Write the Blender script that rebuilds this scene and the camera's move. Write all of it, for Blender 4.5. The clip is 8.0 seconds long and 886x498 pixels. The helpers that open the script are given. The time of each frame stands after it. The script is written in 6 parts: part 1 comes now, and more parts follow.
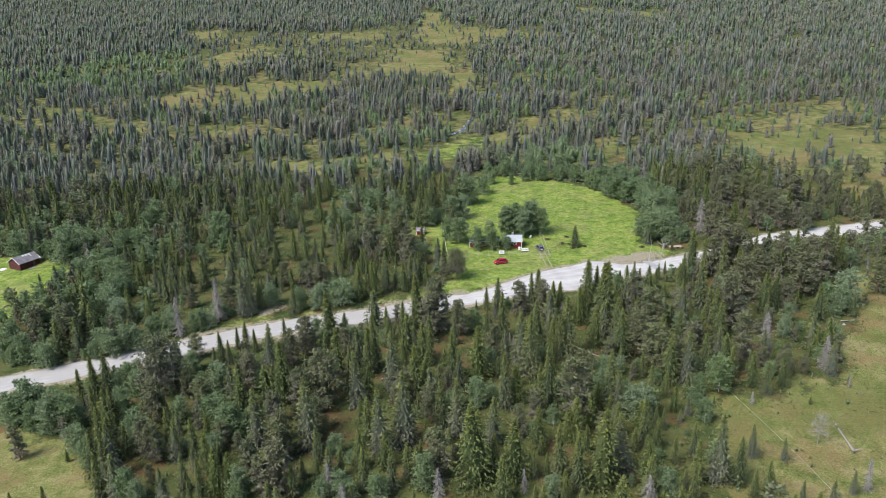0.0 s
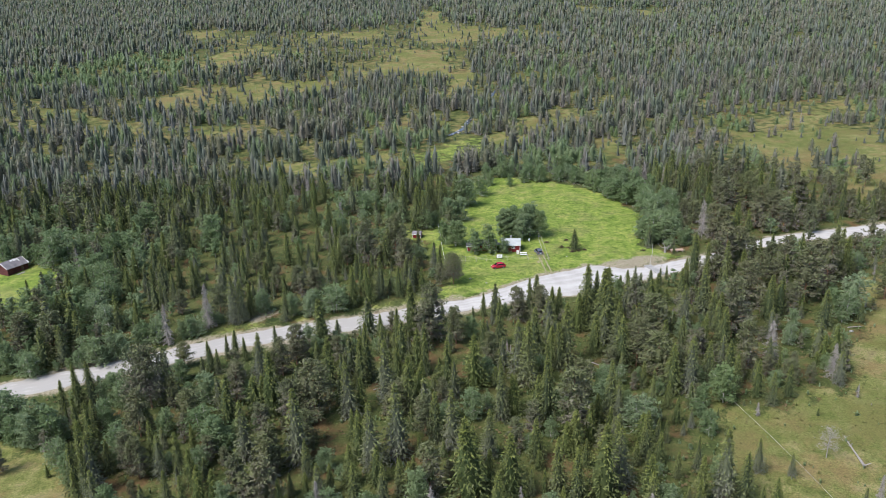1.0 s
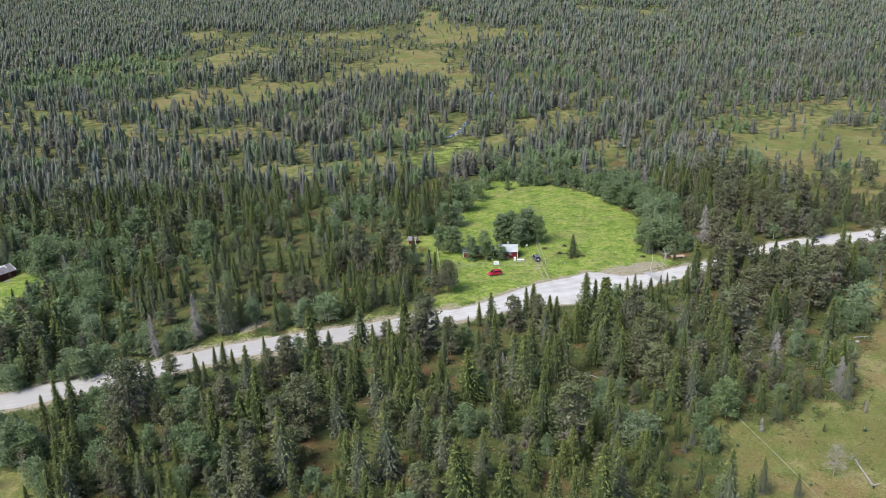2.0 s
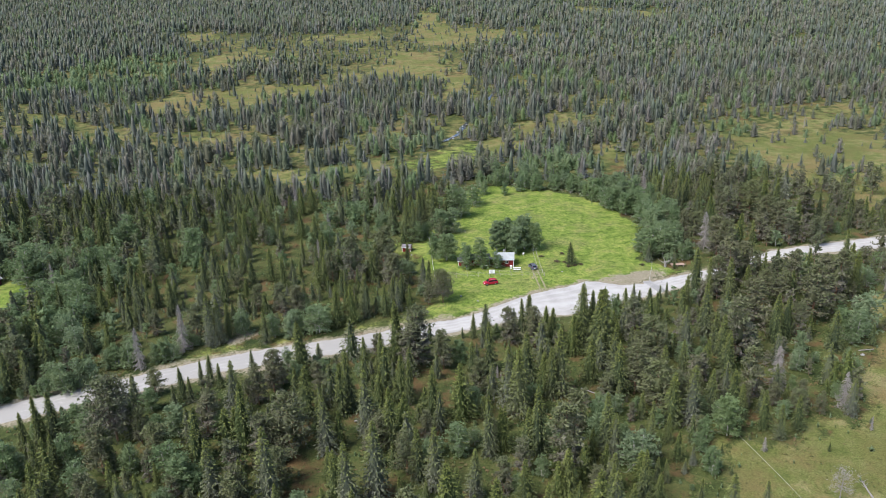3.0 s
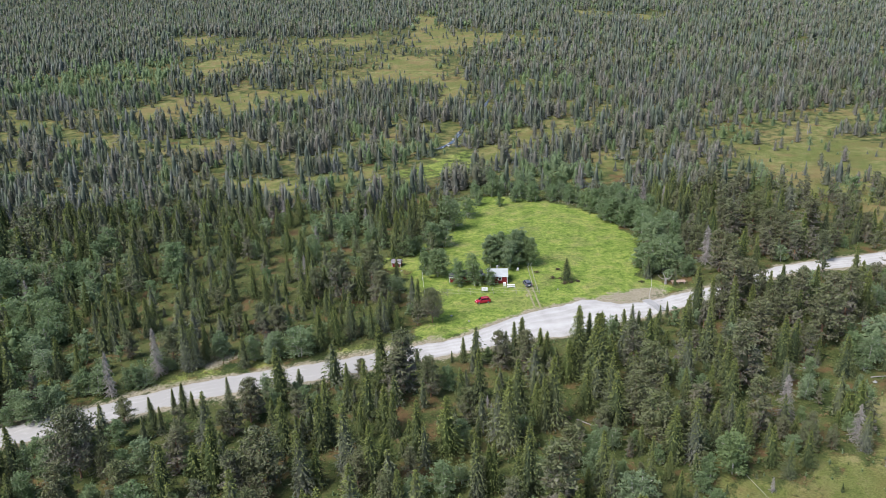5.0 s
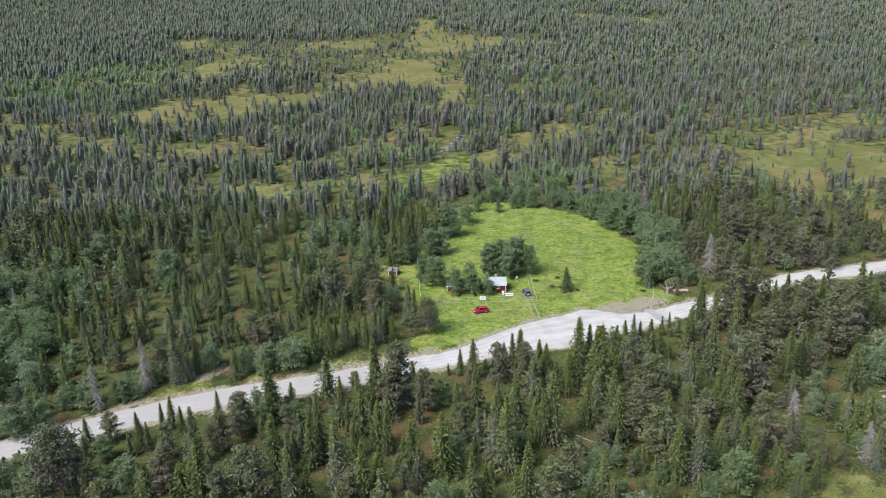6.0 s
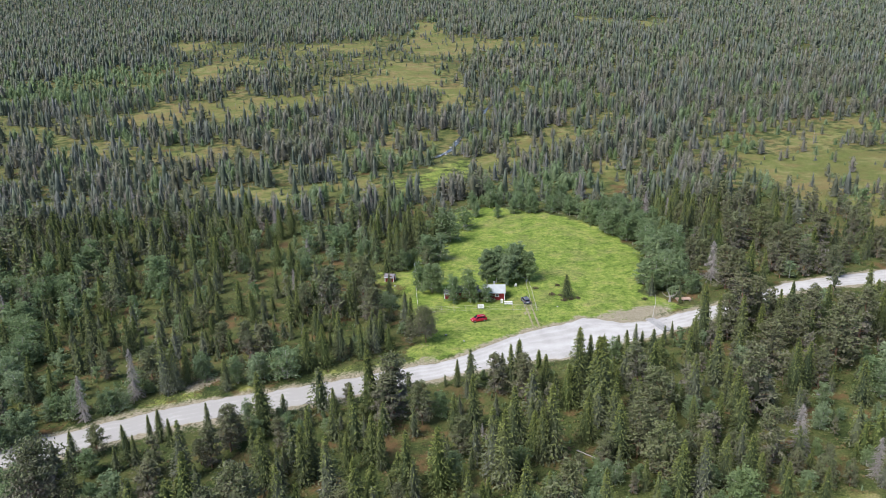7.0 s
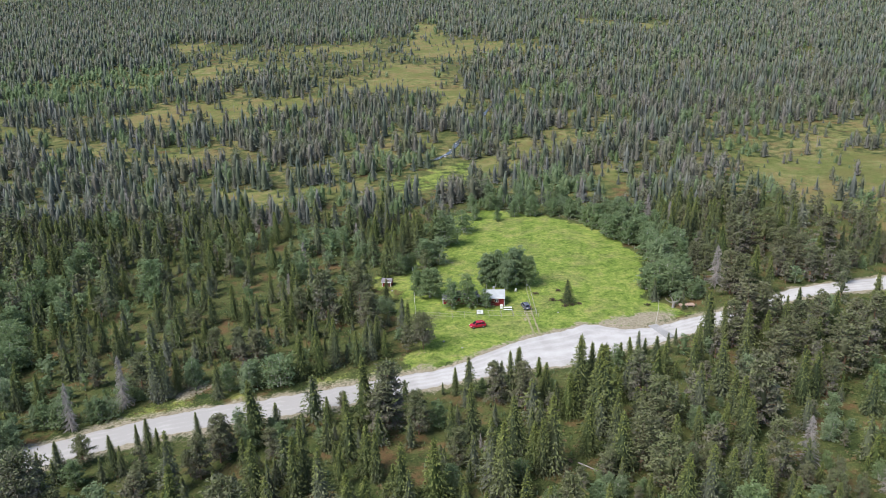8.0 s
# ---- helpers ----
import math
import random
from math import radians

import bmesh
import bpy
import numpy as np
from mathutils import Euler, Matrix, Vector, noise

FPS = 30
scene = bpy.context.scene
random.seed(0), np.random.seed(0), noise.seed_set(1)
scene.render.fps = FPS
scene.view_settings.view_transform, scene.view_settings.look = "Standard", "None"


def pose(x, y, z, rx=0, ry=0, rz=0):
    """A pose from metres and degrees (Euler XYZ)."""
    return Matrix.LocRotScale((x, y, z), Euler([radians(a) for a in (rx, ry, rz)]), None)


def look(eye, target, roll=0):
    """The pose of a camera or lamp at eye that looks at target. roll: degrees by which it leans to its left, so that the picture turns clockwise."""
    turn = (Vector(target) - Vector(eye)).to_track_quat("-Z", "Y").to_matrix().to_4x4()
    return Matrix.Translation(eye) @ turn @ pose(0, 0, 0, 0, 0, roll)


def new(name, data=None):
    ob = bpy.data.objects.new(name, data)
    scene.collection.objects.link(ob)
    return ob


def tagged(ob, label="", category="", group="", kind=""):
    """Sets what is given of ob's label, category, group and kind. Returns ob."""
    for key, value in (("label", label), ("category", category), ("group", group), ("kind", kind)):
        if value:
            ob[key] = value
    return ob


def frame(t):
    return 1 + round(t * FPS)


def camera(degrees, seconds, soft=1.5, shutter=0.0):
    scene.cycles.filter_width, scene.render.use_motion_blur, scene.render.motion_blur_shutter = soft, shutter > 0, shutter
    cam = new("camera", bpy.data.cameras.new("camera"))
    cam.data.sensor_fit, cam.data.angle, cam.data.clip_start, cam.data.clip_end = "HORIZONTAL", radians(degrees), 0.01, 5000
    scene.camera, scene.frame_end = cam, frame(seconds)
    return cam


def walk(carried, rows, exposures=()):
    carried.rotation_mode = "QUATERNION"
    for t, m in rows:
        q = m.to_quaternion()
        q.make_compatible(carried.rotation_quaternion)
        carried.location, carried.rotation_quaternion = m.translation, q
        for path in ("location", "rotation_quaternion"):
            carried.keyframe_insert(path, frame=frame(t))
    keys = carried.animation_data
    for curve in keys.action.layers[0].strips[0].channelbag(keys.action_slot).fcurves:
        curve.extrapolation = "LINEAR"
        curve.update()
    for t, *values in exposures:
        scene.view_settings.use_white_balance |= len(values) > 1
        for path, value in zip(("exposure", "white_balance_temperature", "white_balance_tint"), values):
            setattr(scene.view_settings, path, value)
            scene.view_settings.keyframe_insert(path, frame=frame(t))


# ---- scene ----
cam = camera(62.19, 8.0, 0.75)
PATH = [
    (0.0, pose(0.00, 0.00, 77.92, 71.521, 1.612, -0.539)),
    (0.5, pose(0.65, 2.68, 77.70, 71.491, 1.699, -0.541)),
    (1.0, pose(1.38, 5.43, 77.58, 71.482, 1.759, -0.525)),
    (1.5, pose(2.21, 8.14, 77.69, 71.457, 1.825, -0.509)),
    (3.0, pose(4.92, 16.37, 78.47, 71.523, 1.945, -0.496)),
    (3.5, pose(5.83, 19.10, 78.74, 71.557, 1.979, -0.509)),
    (4.0, pose(6.59, 21.64, 78.96, 71.592, 1.997, -0.511)),
    (4.5, pose(7.27, 24.15, 79.15, 71.637, 1.990, -0.503)),
    (6.0, pose(8.78, 31.33, 79.24, 71.926, 1.923, -0.453)),
    (6.5, pose(9.13, 33.67, 79.17, 72.047, 1.886, -0.439)),
    (7.0, pose(9.44, 35.87, 78.90, 72.155, 1.799, -0.426)),
    (7.5, pose(9.72, 38.10, 78.48, 72.247, 1.718, -0.398)),
    (8.0, pose(9.98, 40.26, 78.02, 72.338, 1.689, -0.371)),
]
walk(cam, PATH, exposures=[(0.0, 1.25, 6480, 12)])

# ---- sky and sun: a bright overcast day ----
SUN_ELEV, SUN_AZ = 50.0, -125.0
world = bpy.data.worlds.new("overcast_sky")
scene.world = world
world.use_nodes = True
wn = world.node_tree.nodes
sky = wn.new("ShaderNodeTexSky")
sky.sky_type, sky.sun_disc = "NISHITA", False
sky.sun_elevation, sky.sun_rotation = radians(SUN_ELEV), radians(SUN_AZ)
sky.air_density, sky.dust_density, sky.ozone_density = 1.0, 1.0, 1.0
wn["Background"].inputs[1].default_value = 0.098
world.node_tree.links.new(sky.outputs[0], wn["Background"].inputs[0])
sun_data = bpy.data.lights.new("sun", "SUN")
sun_data.energy, sun_data.angle, sun_data.color = 2.7, radians(32), (1.0, 0.97, 0.94)
sun = new("sun", sun_data)
az, el = radians(SUN_AZ), radians(SUN_ELEV)
sun.matrix_world = look((0, 0, 0), (-math.sin(az) * math.cos(el), -math.cos(az) * math.cos(el), -math.sin(el)))


# ---- materials ----
def material(name, rough=0.8, metal=0.0, spec=0.3):
    m = bpy.data.materials.new(name)
    m.use_nodes = True
    b = m.node_tree.nodes["Principled BSDF"]
    b.inputs["Roughness"].default_value, b.inputs["Metallic"].default_value = rough, metal
    b.inputs["Specular IOR Level"].default_value = spec
    return m, m.node_tree.nodes, m.node_tree.links, b


def ramp(nodes, links, source, stops):
    r = nodes.new("ShaderNodeValToRGB")
    e = r.color_ramp.elements
    while len(e) < len(stops):
        e.new(0.5)
    for k, (p, c) in enumerate(stops):
        e[k].position, e[k].color = p, (*c, 1)
    links.new(source, r.inputs[0])
    return r.outputs[0]


def noise_tex(nodes, links, scale, detail=4.0, coords=None, rough=0.55):
    n = nodes.new("ShaderNodeTexNoise")
    n.inputs["Scale"].default_value, n.inputs["Detail"].default_value, n.inputs["Roughness"].default_value = scale, detail, rough
    if coords is not None:
        links.new(coords, n.inputs["Vector"])
    return n.outputs["Fac"]


def mixed(nodes, links, fac, a, b, mode="MIX"):
    m = nodes.new("ShaderNodeMix")
    m.data_type, m.blend_type = "RGBA", mode
    for sock, v in ((m.inputs[0], fac), (m.inputs[6], a), (m.inputs[7], b)):
        if isinstance(v, (int, float)):
            sock.default_value = v
        elif isinstance(v, tuple):
            sock.default_value = (*v, 1)
        else:
            links.new(v, sock)
    return m.outputs[2]


def calc(nodes, links, op, a, b=0.0):
    m = nodes.new("ShaderNodeMath")
    m.operation = op
    for sock, v in zip(m.inputs, (a, b)):
        if isinstance(v, (int, float)):
            sock.default_value = v
        else:
            links.new(v, sock)
    return m.outputs[0]


def attr(nodes, name):
    a = nodes.new("ShaderNodeAttribute")
    a.attribute_name = name
    return a.outputs["Fac"]


def bumped(nodes, links, b, height, strength, dist):
    u = nodes.new("ShaderNodeBump")
    u.inputs["Strength"].default_value, u.inputs["Distance"].default_value = strength, dist
    links.new(height, u.inputs["Height"])
    links.new(u.outputs[0], b.inputs["Normal"])


def position(nodes):
    return nodes.new("ShaderNodeNewGeometry").outputs["Position"]


def foliage(name, greens, grey, translucent=0.25, fresh=None):
    """Needles or leaves: a green per tree, greyer by the mesh's own lichen value."""
    m, n, l, b = material(name, 0.65, 0, 0.2)
    info = n.new("ShaderNodeObjectInfo").outputs["Random"]
    r = calc(n, l, "FRACT", calc(n, l, "ADD", info, attr(n, "tree")))
    col = ramp(n, l, r, [(k / (len(greens) - 1), c) for k, c in enumerate(greens)])
    isl = n.new("ShaderNodeNewGeometry").outputs["Random Per Island"]
    col = mixed(n, l, 1.0, col, ramp(n, l, isl, [(0, (0.84, 0.85, 0.82)), (1, (1.14, 1.13, 1.08))]), "MULTIPLY")
    if fresh:
        col = mixed(n, l, attr(n, "fresh"), col, fresh)
    col = mixed(n, l, attr(n, "lichen"), col, grey)
    l.new(col, b.inputs["Base Color"])
    t = n.new("ShaderNodeBsdfTranslucent")
    l.new(col, t.inputs[0])
    s = n.new("ShaderNodeMixShader")
    s.inputs[0].default_value = translucent
    l.new(b.outputs[0], s.inputs[1])
    l.new(t.outputs[0], s.inputs[2])
    l.new(s.outputs[0], n["Material Output"].inputs[0])
    return m


def plain(name, a, b2, scale=2.0, rough=0.7, metal=0.0, spec=0.3, bump=0.15, depth=0.02):
    """A surface in two close colours with grain."""
    m, n, l, b = material(name, rough, metal, spec)
    p = n.new("ShaderNodeTexCoord").outputs["Object"]
    big = noise_tex(n, l, scale, 5, p)
    fine = noise_tex(n, l, scale * 9, 3, p)
    f = calc(n, l, "ADD", calc(n, l, "MULTIPLY", big, 0.65), calc(n, l, "MULTIPLY", fine, 0.35))
    l.new(ramp(n, l, f, [(0.35, a), (0.65, b2)]), b.inputs["Base Color"])
    if bump:
        bumped(n, l, b, fine, bump, depth)
    return m


SPRUCE = foliage("spruce_needles", [(0.035, 0.053, 0.021), (0.057, 0.078, 0.025), (0.039, 0.056, 0.029), (0.07, 0.088, 0.027)], (0.195, 0.19, 0.178), 0.06, (0.19, 0.215, 0.048))
PINE = foliage("pine_needles", [(0.074, 0.088, 0.04), (0.098, 0.097, 0.055), (0.071, 0.086, 0.048), (0.098, 0.11, 0.045)], (0.178, 0.15, 0.144), 0.12, (0.138, 0.164, 0.064))
# far spruce and pine: paler, bluer needles with distance haze painted into the colour
HAZED_SPRUCE = foliage("hillside_spruce_needles", [(0.07, 0.092, 0.07), (0.093, 0.114, 0.078), (0.074, 0.096, 0.084), (0.104, 0.122, 0.078)], (0.2, 0.19, 0.2), 0.22, (0.12, 0.143, 0.08))
HAZED_PINE = foliage("lichened_pine_needles", [(0.084, 0.096, 0.066), (0.108, 0.106, 0.08), (0.082, 0.096, 0.074), (0.11, 0.12, 0.07)], (0.22, 0.194, 0.194), 0.2, (0.15, 0.172, 0.075))
BIRCH = foliage("birch_leaves", [(0.175, 0.238, 0.124), (0.15, 0.212, 0.1), (0.195, 0.252, 0.146), (0.168, 0.228, 0.1)], (0.2, 0.19, 0.16), 0.45)
DEAD = plain("dead_grey_wood", (0.16, 0.148, 0.138), (0.3, 0.275, 0.255), 1.5)
BARK = plain("conifer_bark", (0.09, 0.07, 0.055), (0.19, 0.15, 0.12), 2.0)
PINE_BARK = plain("pine_bark", (0.13, 0.085, 0.06), (0.3, 0.17, 0.1), 1.2)
BIRCH_BARK = plain("birch_bark", (0.28, 0.26, 0.23), (0.6, 0.58, 0.54), 3.0)


def ground_material():
    m, n, l, b = material("ground_cover", 0.95, 0, 0.1)
    p = position(n)
    big = noise_tex(n, l, 0.035, 4, p)
    mid = noise_tex(n, l, 0.22, 5, p)
    fine = noise_tex(n, l, 1.6, 5, p, 0.7)
    mix1 = calc(n, l, "ADD", calc(n, l, "MULTIPLY", mid, 0.6), calc(n, l, "MULTIPLY", fine, 0.4))
    heath = ramp(n, l, mix1, [(0.36, (0.022, 0.036, 0.012)), (0.44, (0.042, 0.056, 0.018)), (0.5, (0.06, 0.074, 0.024)), (0.56, (0.08, 0.084, 0.03)), (0.62, (0.05, 0.064, 0.02)), (0.7, (0.11, 0.11, 0.045))])
    rust = ramp(n, l, noise_tex(n, l, 0.13, 5, p, 0.65), [(0.53, (0, 0, 0)), (0.64, (0.8, 0.8, 0.8))])
    heath = mixed(n, l, rust, heath, (0.115, 0.068, 0.034))
    bog = ramp(n, l, mix1, [(0.36, (0.06, 0.075, 0.02)), (0.45, (0.1, 0.115, 0.034)), (0.53, (0.14, 0.143, 0.05)), (0.59, (0.19, 0.17, 0.078)), (0.66, (0.11, 0.095, 0.045))])
    moor = ramp(n, l, noise_tex(n, l, 0.075, 6, p, 0.7), [(0.45, (0, 0, 0)), (0.58, (0.85, 0.85, 0.85))])
    bog = mixed(n, l, moor, bog, (0.15, 0.114, 0.05))
    bog = mixed(n, l, ramp(n, l, big, [(0.48, (0, 0, 0)), (0.6, (0.6, 0.6, 0.6))]), bog, (0.08, 0.098, 0.025))
    field = ramp(n, l, mix1, [(0.32, (0.068, 0.105, 0.022)), (0.44, (0.104, 0.155, 0.028)), (0.53, (0.15, 0.2, 0.042)), (0.6, (0.186, 0.212, 0.056)), (0.7, (0.192, 0.182, 0.082))])
    field = mixed(n, l, ramp(n, l, noise_tex(n, l, 0.09, 5, p, 0.65), [(0.5, (0, 0, 0)), (0.72, (0.65, 0.65, 0.65))]), field, (0.17, 0.155, 0.07))
    tuft = noise_tex(n, l, 0.75, 4, p, 0.7)
    field = mixed(n, l, 1.0, field, ramp(n, l, tuft, [(0.36, (0.6, 0.66, 0.6)), (0.5, (1, 1, 1)), (0.64, (1.3, 1.22, 1.2))]), "MULTIPLY")
    bare = ramp(n, l, fine, [(0.3, (0.16, 0.14, 0.095)), (0.7, (0.28, 0.25, 0.185))])
    wob = calc(n, l, "MULTIPLY", calc(n, l, "SUBTRACT", mix1, 0.5), 1.6)

    def edge(name):
        v = calc(n, l, "ADD", attr(n, name), wob)
        return ramp(n, l, v, [(0.4, (0, 0, 0)), (0.6, (1, 1, 1))])
    col = mixed(n, l, edge("bog"), heath, bog)
    col = mixed(n, l, edge("field"), col, field)
    col = mixed(n, l, edge("bare"), col, bare)
    grain = noise_tex(n, l, 3.2, 6, p, 0.8)
    col = mixed(n, l, 1.0, col, ramp(n, l, grain, [(0.34, (0.62, 0.62, 0.62)), (0.5, (1, 1, 1)), (0.66, (1.35, 1.33, 1.3))]), "MULTIPLY")
    l.new(col, b.inputs["Base Color"])
    bumped(n, l, b, mix1, 0.7, 0.35)
    return m


def gravel_material():
    m, n, l, b = material("gravel", 0.95, 0, 0.15)
    p = position(n)
    fine = noise_tex(n, l, 4.0, 6, p, 0.8)
    mid = noise_tex(n, l, 0.25, 4, p)
    f = calc(n, l, "ADD", calc(n, l, "MULTIPLY", fine, 0.35), calc(n, l, "ADD", calc(n, l, "MULTIPLY", attr(n, "rut"), 0.08), calc(n, l, "MULTIPLY", mid, 0.34)))
    col = ramp(n, l, f, [(0.28, (0.29, 0.28, 0.262)), (0.4, (0.37, 0.36, 0.342)), (0.55, (0.45, 0.44, 0.422))])
    l.new(col, b.inputs["Base Color"])
    bumped(n, l, b, fine, 0.4, 0.05)
    return m


GROUND, GRAVEL = ground_material(), gravel_material()


# ---- the lie of the land ----
def softstep(a, w):
    return np.logaddexp(0, a / w) * w


def terrain(x, y):
    """Height of the ground: a gentle valley floor, rising to a wooded hillside."""
    x, y = np.asarray(x, float), np.asarray(y, float)
    z = 0.04 * (y - 215) + 0.06 * softstep(y - 450, 40) - 0.035 * softstep(y - 2200, 200)
    return z + np.where(x < 0, 0.03, 0.004) * x / (1 + np.exp((y - 300) / 40))


def inside(poly, x, y):
    """Signed distance in metres to a closed outline, positive within."""
    px, py = np.array(poly, float).T
    qx, qy = np.roll(px, -1), np.roll(py, -1)
    best = np.full(x.shape, 1e9)
    odd = np.zeros(x.shape, bool)
    for ax, ay, bx, by in zip(px, py, qx, qy):
        dx, dy = bx - ax, by - ay
        k = np.clip(((x - ax) * dx + (y - ay) * dy) / (dx * dx + dy * dy + 1e-9), 0, 1)
        best = np.minimum(best, np.hypot(x - ax - k * dx, y - ay - k * dy))
        cross = (ay > y) != (by > y)
        odd ^= cross & (x < (bx - ax) * (y - ay) / (by - ay + 1e-12) + ax)
    return np.where(odd, best, -best)


ROAD_FAR = [(-300, 92), (-180, 135), (-130, 153), (-94.4, 165.5), (-72.3, 173.6), (-48.2, 182.5), (-21.1, 188), (1.6, 193.7), (10.4, 196.5), (23.1, 205.6),
            (31.4, 210.4), (39.8, 213.5), (45, 216.5), (49, 216), (55.7, 213.1), (64, 214.3), (73.2, 218.2), (92.4, 225.7), (108.1, 234.7), (134, 240.9), (160, 246), (220, 254), (320, 262)]
ROAD_NEAR = [(-300, 84), (-180, 127), (-130, 145), (-90.6, 158), (-69, 166), (-46.2, 174.6), (-20, 180), (1.6, 185.7), (15.9, 190.3), (29.3, 194.2),
             (36.7, 195), (42.7, 196.3), (52.9, 201.5), (61.2, 204.5), (70.3, 209), (80, 213.5), (104.8, 227.1), (116.8, 231), (135, 233), (160, 237), (220, 245), (320, 253)]
FIELD = [(14.7, 315), (26.9, 321), (46.8, 311), (61.4, 297), (69.3, 279), (73.3, 262), (66, 240), (65.4, 232), (71.3, 224), (76, 221), (54.1, 213), (39.8, 212),
         (19.8, 202), (7.4, 195), (1.6, 192), (0, 200), (4.6, 212), (2, 222), (-4, 226), (-4, 240), (6.9, 259), (9.3, 283)]
HUT_GRASS = [(-13, 252), (-5, 262), (4, 268), (2, 244), (-8, 236)]
BARN_FIELD = [(-190, 238), (-151, 246), (-126, 238), (-120, 229), (-124, 208), (-123.5, 196), (-140, 186), (-190, 190)]
VERGE = [(-300, 95), (-94, 168.5), (-75, 177.5), (-56, 188.5), (-34, 193), (-10, 197.5), (6, 200), (8, 192), (-34, 181), (-94, 160)]
BOGS = [
    [(150, 219), (117.7, 194), (97.2, 161), (84.3, 141), (73.8, 139), (58.7, 138), (55, 126), (50, 100), (90, 60), (220, 100), (230, 219)],
    [(156, 399), (164, 391), (186, 394), (207, 407), (208, 397), (225, 380), (290, 380), (280, 300), (200, 262), (165, 261), (156, 272), (154, 303), (148, 321), (148, 351)],
    [(-211, 515), (-202, 539), (-181, 567), (-143, 583), (-97, 587), (-71, 589), (-67, 554), (-88, 533), (-125, 522), (-165, 515), (-197, 508)],
    [(-210, 668), (-213, 740), (-174, 735), (-130, 729), (-127, 710), (-179, 709), (-172, 661), (-182, 645)],
    [(-85, 609), (-58, 632), (-36, 653), (-34, 718), (-11, 722), (7, 694), (11, 626), (-2, 605), (-29, 603), (-54, 586)],
    [(-24, 1057), (3, 1017), (16, 902), (47, 870), (81, 839), (120, 808), (124, 783), (75, 772), (48, 778), (35, 752), (18, 739), (-3, 761), (-27, 803), (-17, 887)],
    [(177, 1047), (215, 1014), (239, 963), (280, 962), (315, 939), (259, 911), (229, 920), (196, 958)],
    [(-139, 851), (-77, 848), (-39, 814), (-74, 807), (-128, 820)],
    [(-291, 901), (-254, 910), (-226, 851), (-266, 840)],
    [(7, 615), (28, 600), (28, 547), (10, 528), (8, 571)],
    [(-167, 429), (-150, 435), (-130, 443), (-109, 440), (-106, 426), (-124, 414), (-155, 414)],
    [(-293, 519), (-268, 516), (-244, 504), (-254, 487), (-284, 502)],
    [(-98, 362), (-66, 360), (-44, 364), (-34, 373), (-21, 373), (-20, 363), (-33, 355), (-52, 342), (-84, 345)],
    [(-38, 450), (-15, 451), (2, 451), (8, 441), (-5, 431), (-27, 431)],
    [(28, 396), (54, 443), (82, 453), (76, 418), (59, 407), (38, 379), (23, 364)],
    [(78, 379), (91, 386), (89, 366), (75, 351)],
    [(-218, 443), (-190, 455), (-175, 450), (-182, 435), (-210, 426)],
    [(-96, 138), (-75, 130), (-69, 114), (-75, 95), (-110, 100)],
]
SPARSE = [(-309, 915), (-130, 870), (-31, 941), (46, 750), (30, 547), (-89, 588), (-118, 720), (-208, 655)]
OPEN_PINES = [(141, 459), (284, 485), (230, 323), (131, 333)]
STREAM_MEADOW = [(-20, 365), (-7, 374), (6, 390), (17, 401), (28, 396), (23, 359), (7, 351), (-11, 344)]


def wave(x, y, size, seed):
    """Smooth patchy value between about 0 and 1."""
    r = np.random.default_rng(seed)
    out = np.zeros_like(x)
    for k in range(7):
        a, ph = r.uniform(0, 6.28), r.uniform(0, 6.28)
        f = r.uniform(0.6, 1.7) * 6.28 / size
        out += np.sin((x * math.cos(a) + y * math.sin(a)) * f + ph)
    return np.clip(0.5 + out / 7.5, 0, 1)


def masks(x, y):
    """Land cover at points: field, bog and bare-earth values around 0.5 at their borders, and metres from the road."""
    fld = np.maximum.reduce([inside(q, x, y) for q in (FIELD, BARN_FIELD)]) + (wave(x, y, 12, 6) - 0.5) * 3.0
    fld = np.maximum(fld, np.clip(inside(HUT_GRASS, x, y), -99, 0.3))
    bog = np.maximum.reduce([inside(q, x, y) for q in BOGS])
    size = 9 + np.clip(y - 300, 0, 900) * 0.015
    bog = bog + (wave(x, y, 26, 3) - 0.5) * size + (wave(x, y, 9, 4) - 0.5) * size * 0.5
    road = inside(ROAD_FAR + ROAD_NEAR[::-1], x, y)
    verge = inside(VERGE, x, y)
    return fld, bog, road, verge


GLADES = [(4, 350, 9, 14), (-34, 318, 7, 10), (12, 372, 8, 14), (-50, 240, 11, 24), (-58, 216, 8, 9), (-66, 197, 8, 5), (-42, 290, 10, 14), (92, 166, 12, 10), (78, 157, 8, 6), (36, 164, 5, 3), (12, 420, 13, 24), (-3, 163, 6, 3), (-15, 146, 5, 4), (120, 225, 12, 6)]


def patch(spots, x, y):
    """How far inside the nearest of some oval patches: above 0 within."""
    return np.maximum.reduce([1 - ((x - cx) / rx) ** 2 - ((y - cy) / ry) ** 2 for cx, cy, rx, ry in spots])


def open_land(x, y):
    """Thinly wooded mires of the far valley, 0 where the wood is closed."""
    thin = np.maximum(np.clip(inside(SPARSE, x, y) / 40, 0, 1), np.clip(inside(OPEN_PINES, x, y) / 15, 0, 1))
    return 0.25 * thin + 0.4 * thin * wave(x, y, 40, 22)


